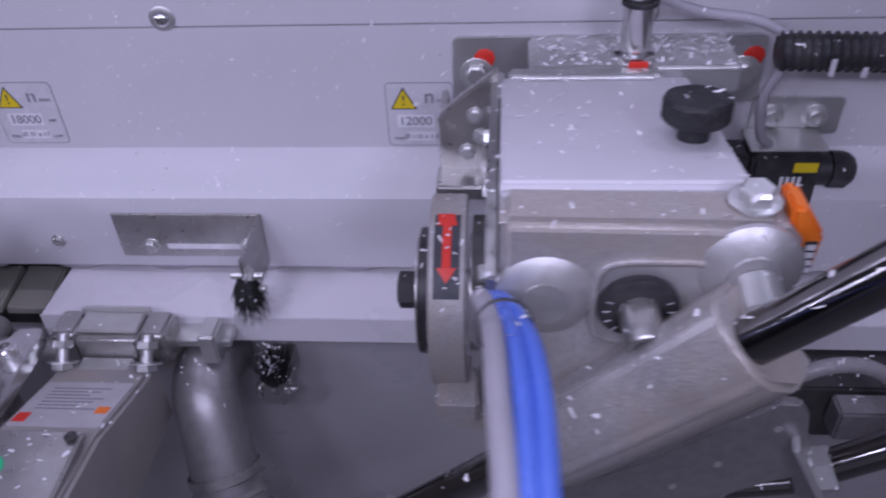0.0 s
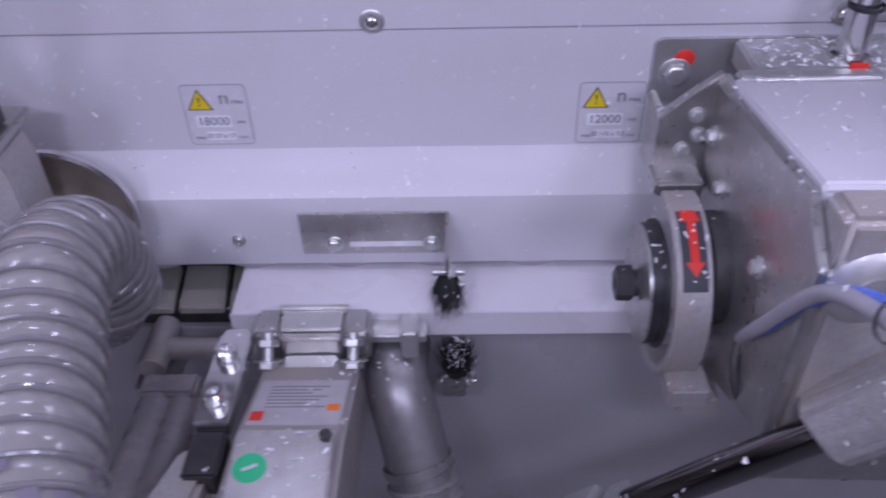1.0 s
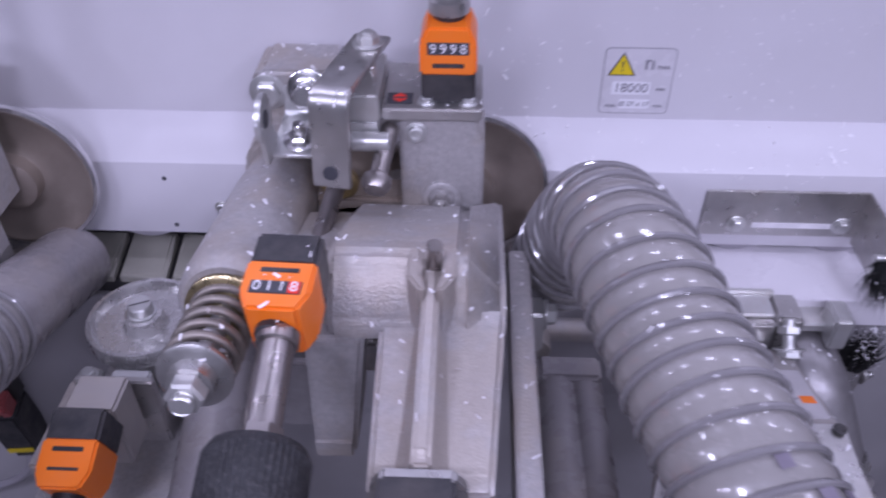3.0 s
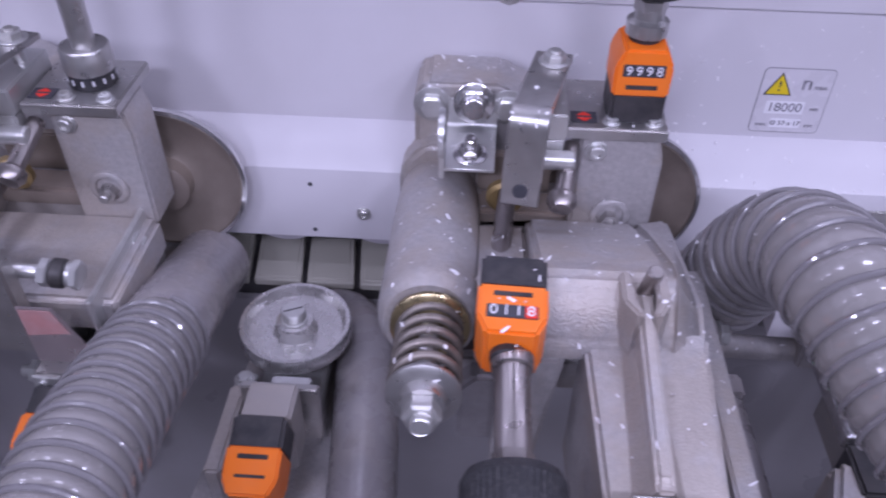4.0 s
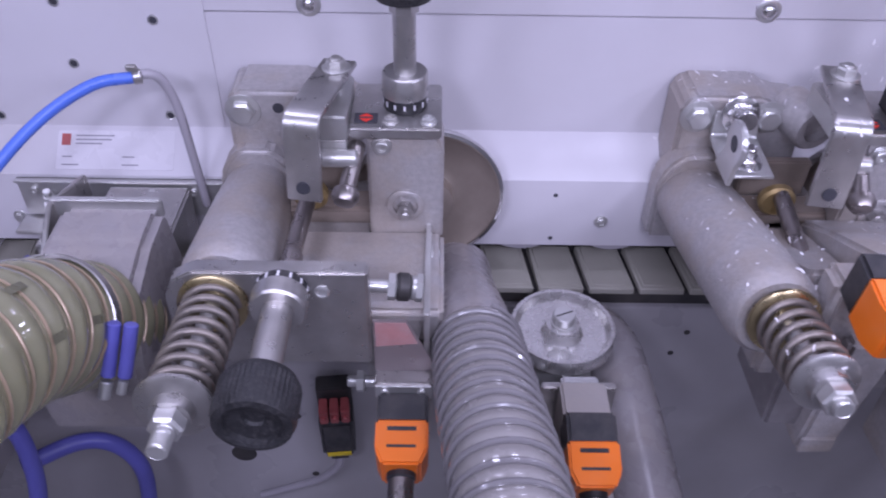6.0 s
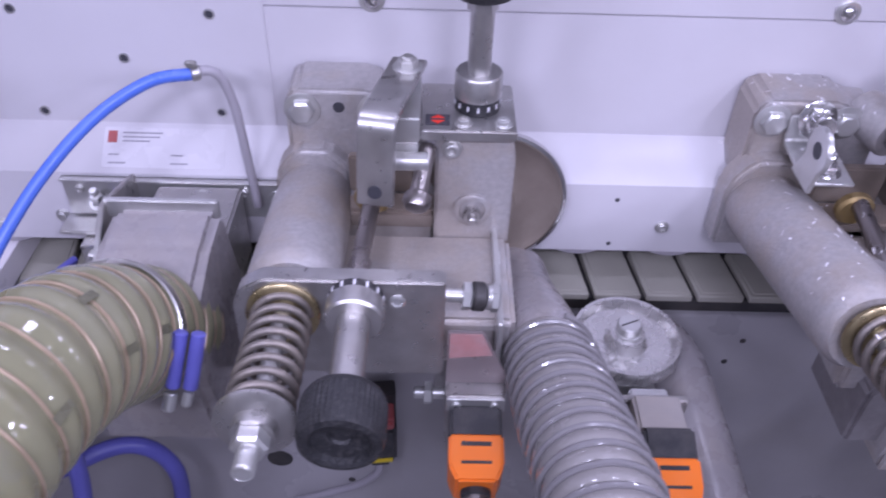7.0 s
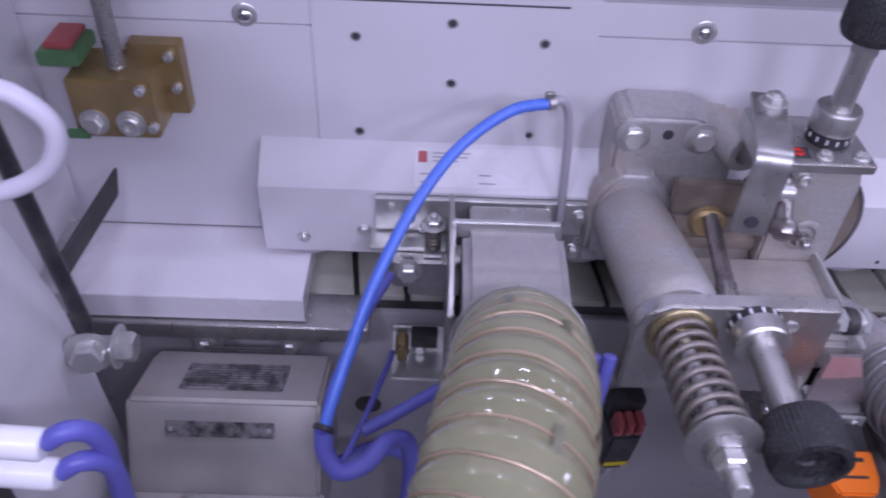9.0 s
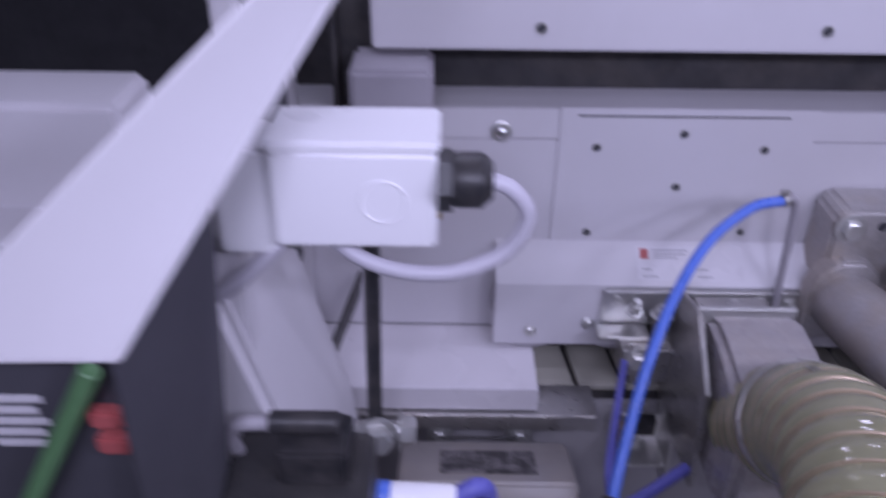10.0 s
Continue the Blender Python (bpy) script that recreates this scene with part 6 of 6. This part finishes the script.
# ---------- machine end: side wall, strut, lid ----------
single("end_wall", bx(-1.240, -1.222, -0.16, -0.0005, -0.020, 0.45, 0.003), "paint", "pale painted end wall of the machine", "wall", kind="structure")
single("end_channel", bx(-1.2215, -1.212, -0.16, -0.09, 0.10, 0.45, 0.002), "doordark", "dark upright channel on the end wall", "channel", kind="structure")
single("end_column", prism([(-1.36, 0.24), (-1.222, 0.24), (-1.168, 0.02), (-1.160, -0.12), (-1.160, -0.75), (-1.36, -0.75)], "y", -0.30, -0.161, 0.006, 3), "paint", "pale painted end column", "column", kind="structure")
single("gusset", ribbon([(-1.178, -0.012, 0.016), (-1.188, -0.056, 0.006), (-1.198, -0.104, -0.004)], (0.1, 0.25, 1), 0.026, 0.003), "dark", "dark angled gusset strip", "bracket")
GS = thing("gas_strut", (-1.15, -0.18, -0.05), "black gas strut on a zinc ball joint", "strut")
part("rod", cyl((-1.137, -0.196, -0.015), (-1.128, -0.235, 0.26), 0.0058), "black", GS)
part("joint", merge(hexbolt((-1.136, -0.205, -0.028), (0.2, -1, 0.2), 0.0125, 0.012), cyl((-1.165, -0.197, -0.030), (-1.118, -0.197, -0.030), 0.008), hexbolt((-1.118, -0.197, -0.030), (1, 0, 0), 0.012, 0.012)), "zinc", GS, "zinc ball joint with nut")
GS.location += Vector((-0.014, 0.020, 0.020))

JB = thing("junction_box", (-1.14, -0.29, 0.25), "white junction box with a knock-out ring and grey gland", "box")
part("box", bx(-1.180, -1.102, -0.309, -0.270, 0.250, 0.300, 0.002, 3), "boxwhite", JB)
part("lid_edge", bx(-1.181, -1.101, -0.3095, -0.268, 0.3005, 0.306, 0.0015), "boxwhite", JB)
part("box_wing", bx(-1.208, -1.1805, -0.305, -0.272, 0.243, 0.300, 0.002), "boxwhite", JB)
part("knock_out", lathe((-1.127, -0.309, 0.2755), (0, -1, 0), [(0.0115, 0), (0.0115, 0.0005), (0.0105, 0.0007), (0.0100, 0.0001), (0.0003, 0.0001)], 36), "boxwhite", JB)
part("gland", merge(lathe((-1.102, -0.300, 0.283), (1, 0, 0), [(0.0150, 0), (0.0150, 0.007)], 6), lathe((-1.095, -0.300, 0.283), (1, 0, 0), [(0.0125, 0), (0.0135, 0.002), (0.0135, 0.014), (0.009, 0.019)], 10)), "black", JB, "dark grey cable gland")
part("cable", tube([(-1.080, -0.300, 0.283), (-1.068, -0.299, 0.279), (-1.058, -0.297, 0.263), (-1.066, -0.297, 0.243), (-1.088, -0.299, 0.231), (-1.114, -0.299, 0.229), (-1.140, -0.297, 0.236), (-1.160, -0.292, 0.251)], 0.0043), "whitecable", JB, "thick pale cable loop")
part("cable", tube([(-1.176, -0.296, 0.250), (-1.188, -0.300, 0.238), (-1.204, -0.300, 0.222), (-1.22, -0.298, 0.21)], 0.0043), "whitecable", JB, "thick pale cable")
part("bracket", merge(bx(-1.24, -1.170, -0.290, -0.262, 0.2365, 0.2425, 0.001), hexbolt((-1.196, -0.280, 0.2365), (0, -0.3, -1), 0.006, 0.005)), "zinc", JB)
part("post", bx(-1.222, -1.204, -0.290, -0.2705, -0.30, 0.2364, 0.002), "paint", JB)

# air tubes and fittings at the corner
CF = thing("air_fittings", (-1.12, -0.34, -0.06), "white push fittings with blue tubes on a dark block", "fitting")
part("block", merge(bx(-1.215, -1.140, -0.375, -0.305, -0.08, 0.112, 0.003)), "dark", CF, "dark painted valve block")
for sx in (-1.200, -1.152):
    part("bolt", hexbolt((sx, -0.375, 0.085), (0, -1, 0), 0.007, 0.006), "zinc", CF)
part("plug", merge(bx(-1.185, -1.150, -0.345, -0.315, 0.1125, 0.135, 0.002), cyl((-1.19, -0.33, 0.142), (-1.155, -0.33, 0.142), 0.006)), "black", CF, "black plug")
part("plug_cable", tube([(-1.19, -0.33, 0.142), (-1.205, -0.33, 0.14), (-1.212, -0.325, 0.125), (-1.21, -0.318, 0.100), (-1.205, -0.31, 0.05)], 0.004), "greytube", CF)
for k in range(2):
    z = 0.078 - 0.026 * k
    part("fitting", lathe((-1.132, -0.322, z), (1, -0.05, 0), [(0.0075, 0), (0.0085, 0.001), (0.0085, 0.034), (0.007, 0.036), (0.005, 0.036)], 28), "boxwhite", CF, "white push fitting")
    part("collar", lathe((-1.132, -0.322, z), (-1, 0.05, 0), [(0.0088, 0), (0.0088, 0.007)], 24), "blue", CF)
    part("tube", tube([(-1.096, -0.322, z), (-1.085, -0.318, z + 0.004), (-1.078, -0.310, z - 0.012), (-1.080, -0.305, z - 0.05), (-1.09, -0.30, z - 0.14)], 0.0055), "bluedark", CF)
CF.location += Vector((0.006, -0.018, 0.030))

# raised lid at the end: bright flange and dark side sheet
LD = thing("lid", (-1.2, -0.42, 0.10), "raised machine lid with white flange and dark side", "lid")
lo, hi = Vector((-1.214, -0.418, 0.272)), Vector((-1.143, -0.323, 0.373))
lo2, hi2 = Vector((-1.302, -0.411, 0.264)), Vector((-1.178, -0.321, 0.372))
up = (hi - lo)


def slab(quad, th):
    n = (quad[1] - quad[0]).cross(quad[3] - quad[0]).normalized() * th
    bm = bmesh.new()
    a = [bm.verts.new(q) for q in quad]
    b = [bm.verts.new(q - n) for q in quad]
    bm.faces.new(a)
    bm.faces.new(b[::-1])
    for i in range(4):
        j = (i + 1) % 4
        bm.faces.new((a[j], a[i], b[i], b[j]))
    bmesh.ops.recalc_face_normals(bm, faces=bm.faces)
    bmesh.ops.bevel(bm, geom=list(bm.edges), offset=th * 0.25, segments=2, affect="EDGES", clamp_overlap=True)
    return bm


part("flange", slab([lo2, lo, hi + up * 0.6, hi2 + (hi2 - lo2) * 0.6], 0.004), "paint", LD, "bright white lid flange")
dn = Vector((-0.012, -0.005, -0.30))
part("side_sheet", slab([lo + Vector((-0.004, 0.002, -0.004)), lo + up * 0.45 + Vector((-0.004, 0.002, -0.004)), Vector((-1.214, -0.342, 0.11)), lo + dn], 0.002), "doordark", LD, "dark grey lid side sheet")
# dark sheet added to fill the dark cluttered space under the flange
part("dark_fill_sheet", bx(-1.452, -1.224, -0.405, -0.398, 0.07, 0.2685, 0.001), "doordark", LD, "dark grey sheet added to fill the space under the lid flange")
for i in range(5):
    part("print_bar", bx(-1.278, -1.254 - 0.003 * (i % 2), -0.4056, -0.4048, 0.2395 - 0.006 * i, 0.243 - 0.006 * i, 0), "label", LD, "worn sticker lines")
part("edge_strip", cyl((-1.225, -0.416, 0.2665), (-1.277, -0.419, 0.1745), 0.0042), "greenp", LD, "green plastic edge strip")
for zz in (0.2355, 0.2215):
    part("marker", bx(-1.235, -1.222, -0.412, -0.4045, zz - 0.0045, zz + 0.0045, 0.0015), "redp", LD, "red plastic marker")
part("outer_sheet", bx(-1.62, -1.264, -0.257, -0.207, 0.188, 0.300, 0.004), "paint", LD, "pale outer lid sheet")
single("hall_wall", bx(-6, 6, 2.5, 2.6, -1, 4, 0), "doordark", "dark hall wall far behind the machine", "wall", kind="structure")
single("hall_wall_end", bx(-4.1, -4.0, -6, 2.5, -1, 4, 0), "doordark", "dark hall wall beyond the machine end", "wall", kind="structure")

# ---------- chain pads ----------
pad_me = None
random.seed(5)
co = Vector(chain.location)
for k in range(55):
    x = -1.59 + 0.0458 * k
    if pad_me is None:
        bm = merge(bx(-0.0203, 0.0203, -0.0555, 0.004, -0.0775, -0.0698, 0.0012, 1), bx(-0.0165, 0.0165, -0.0515, 0.001, -0.0704, -0.0690, 0.0006, 1))
        for v in bm.verts:
            v.co.x -= 0.12 * (v.co.y + 0.026)
        pad_me = finish("chain_pad", bm, "pad")
    ob = new("pad", pad_me)
    ob.parent = chain
    ob.location = Vector((x, 0, 0)) - co

# ---------- chips of white edging lying about ----------
random.seed(11)
bm = bmesh.new()


def flake(p, n, s):
    n = (Vector(n) + Vector((random.uniform(-0.5, 0.5), random.uniform(-0.5, 0.5), random.uniform(-0.5, 0.5)))).normalized()
    f = frame_of(p, n) @ Matrix.Rotation(random.random() * 6.28, 4, "Z")
    l, w = s * random.uniform(0.5, 1.6), s * random.uniform(0.25, 0.6)
    c = random.uniform(-0.3, 0.3) * l
    vs = [bm.verts.new(f @ Vector(q)) for q in ((-l, -w, 0), (0, -w, c), (l, -w * 0.4, 0), (l, w * 0.7, 0), (0, w, c), (-l, w, 0))]
    bm.faces.new((vs[0], vs[1], vs[4], vs[5]))
    bm.faces.new((vs[1], vs[2], vs[3], vs[4]))


dg = bpy.context.evaluated_depsgraph_get()
down = Vector((0, 0.25, -1)).normalized()
tries = [(random.uniform(-0.42, 0.60), random.uniform(-0.36, -0.01)) for _ in range(4200)]
for x, y in tries:
    dens = 0.5 if x < -0.16 else 0.42 if x < 0.2 else 0.8
    if random.random() > dens * (0.35 + noise.noise(Vector((x * 14, y * 14, 3))) + 0.35):
        continue
    hit, loc, nor, _, ob, _ = scene.ray_cast(dg, Vector((x, y, 0.235)), down)
    if hit and loc.z > -0.10 and nor.z > 0.15 and ob.name.split(".")[0] not in ("core", "edge_band", "pad", "hose"):
        flake(loc + nor * 0.0006, nor, random.choice((0.0011, 0.0014, 0.002)))
for i in range(900):
    x, z = random.uniform(-0.30, 0.62), random.uniform(-0.03, 0.19)
    if noise.noise(Vector((x * 9, z * 9, 1))) < -0.12:
        continue
    y = -0.0008 if z > 0.062 else (-0.0362 if z < 0.034 else -0.0362 + (z - 0.034) / 0.027 * 0.034 - 0.0006)
    flake(Vector((x, y, z)), (0, -1, 0.15), random.choice((0.0006, 0.0007, 0.0009, 0.0012, 0.0018)))
for i in range(260):
    flake(Vector((random.uniform(0.269, 0.404), random.uniform(-0.065, -0.017), 0.1604)), (0, 0, 1), random.choice((0.0012, 0.0018, 0.0024)))
for i in range(150):
    p = (0.055, -0.096, -0.024) if i % 3 == 0 else (0.062, -0.099, -0.086)
    flake(Vector(p) + Vector((random.gauss(0, 0.006), random.gauss(-0.003, 0.005), random.gauss(0, 0.010))), (0, -1, 0.3), random.choice((0.0008, 0.0012)))
single("edging_chips", bm, "chip", "loose white plastic chips clinging to the machine", "chips", kind="stuff")
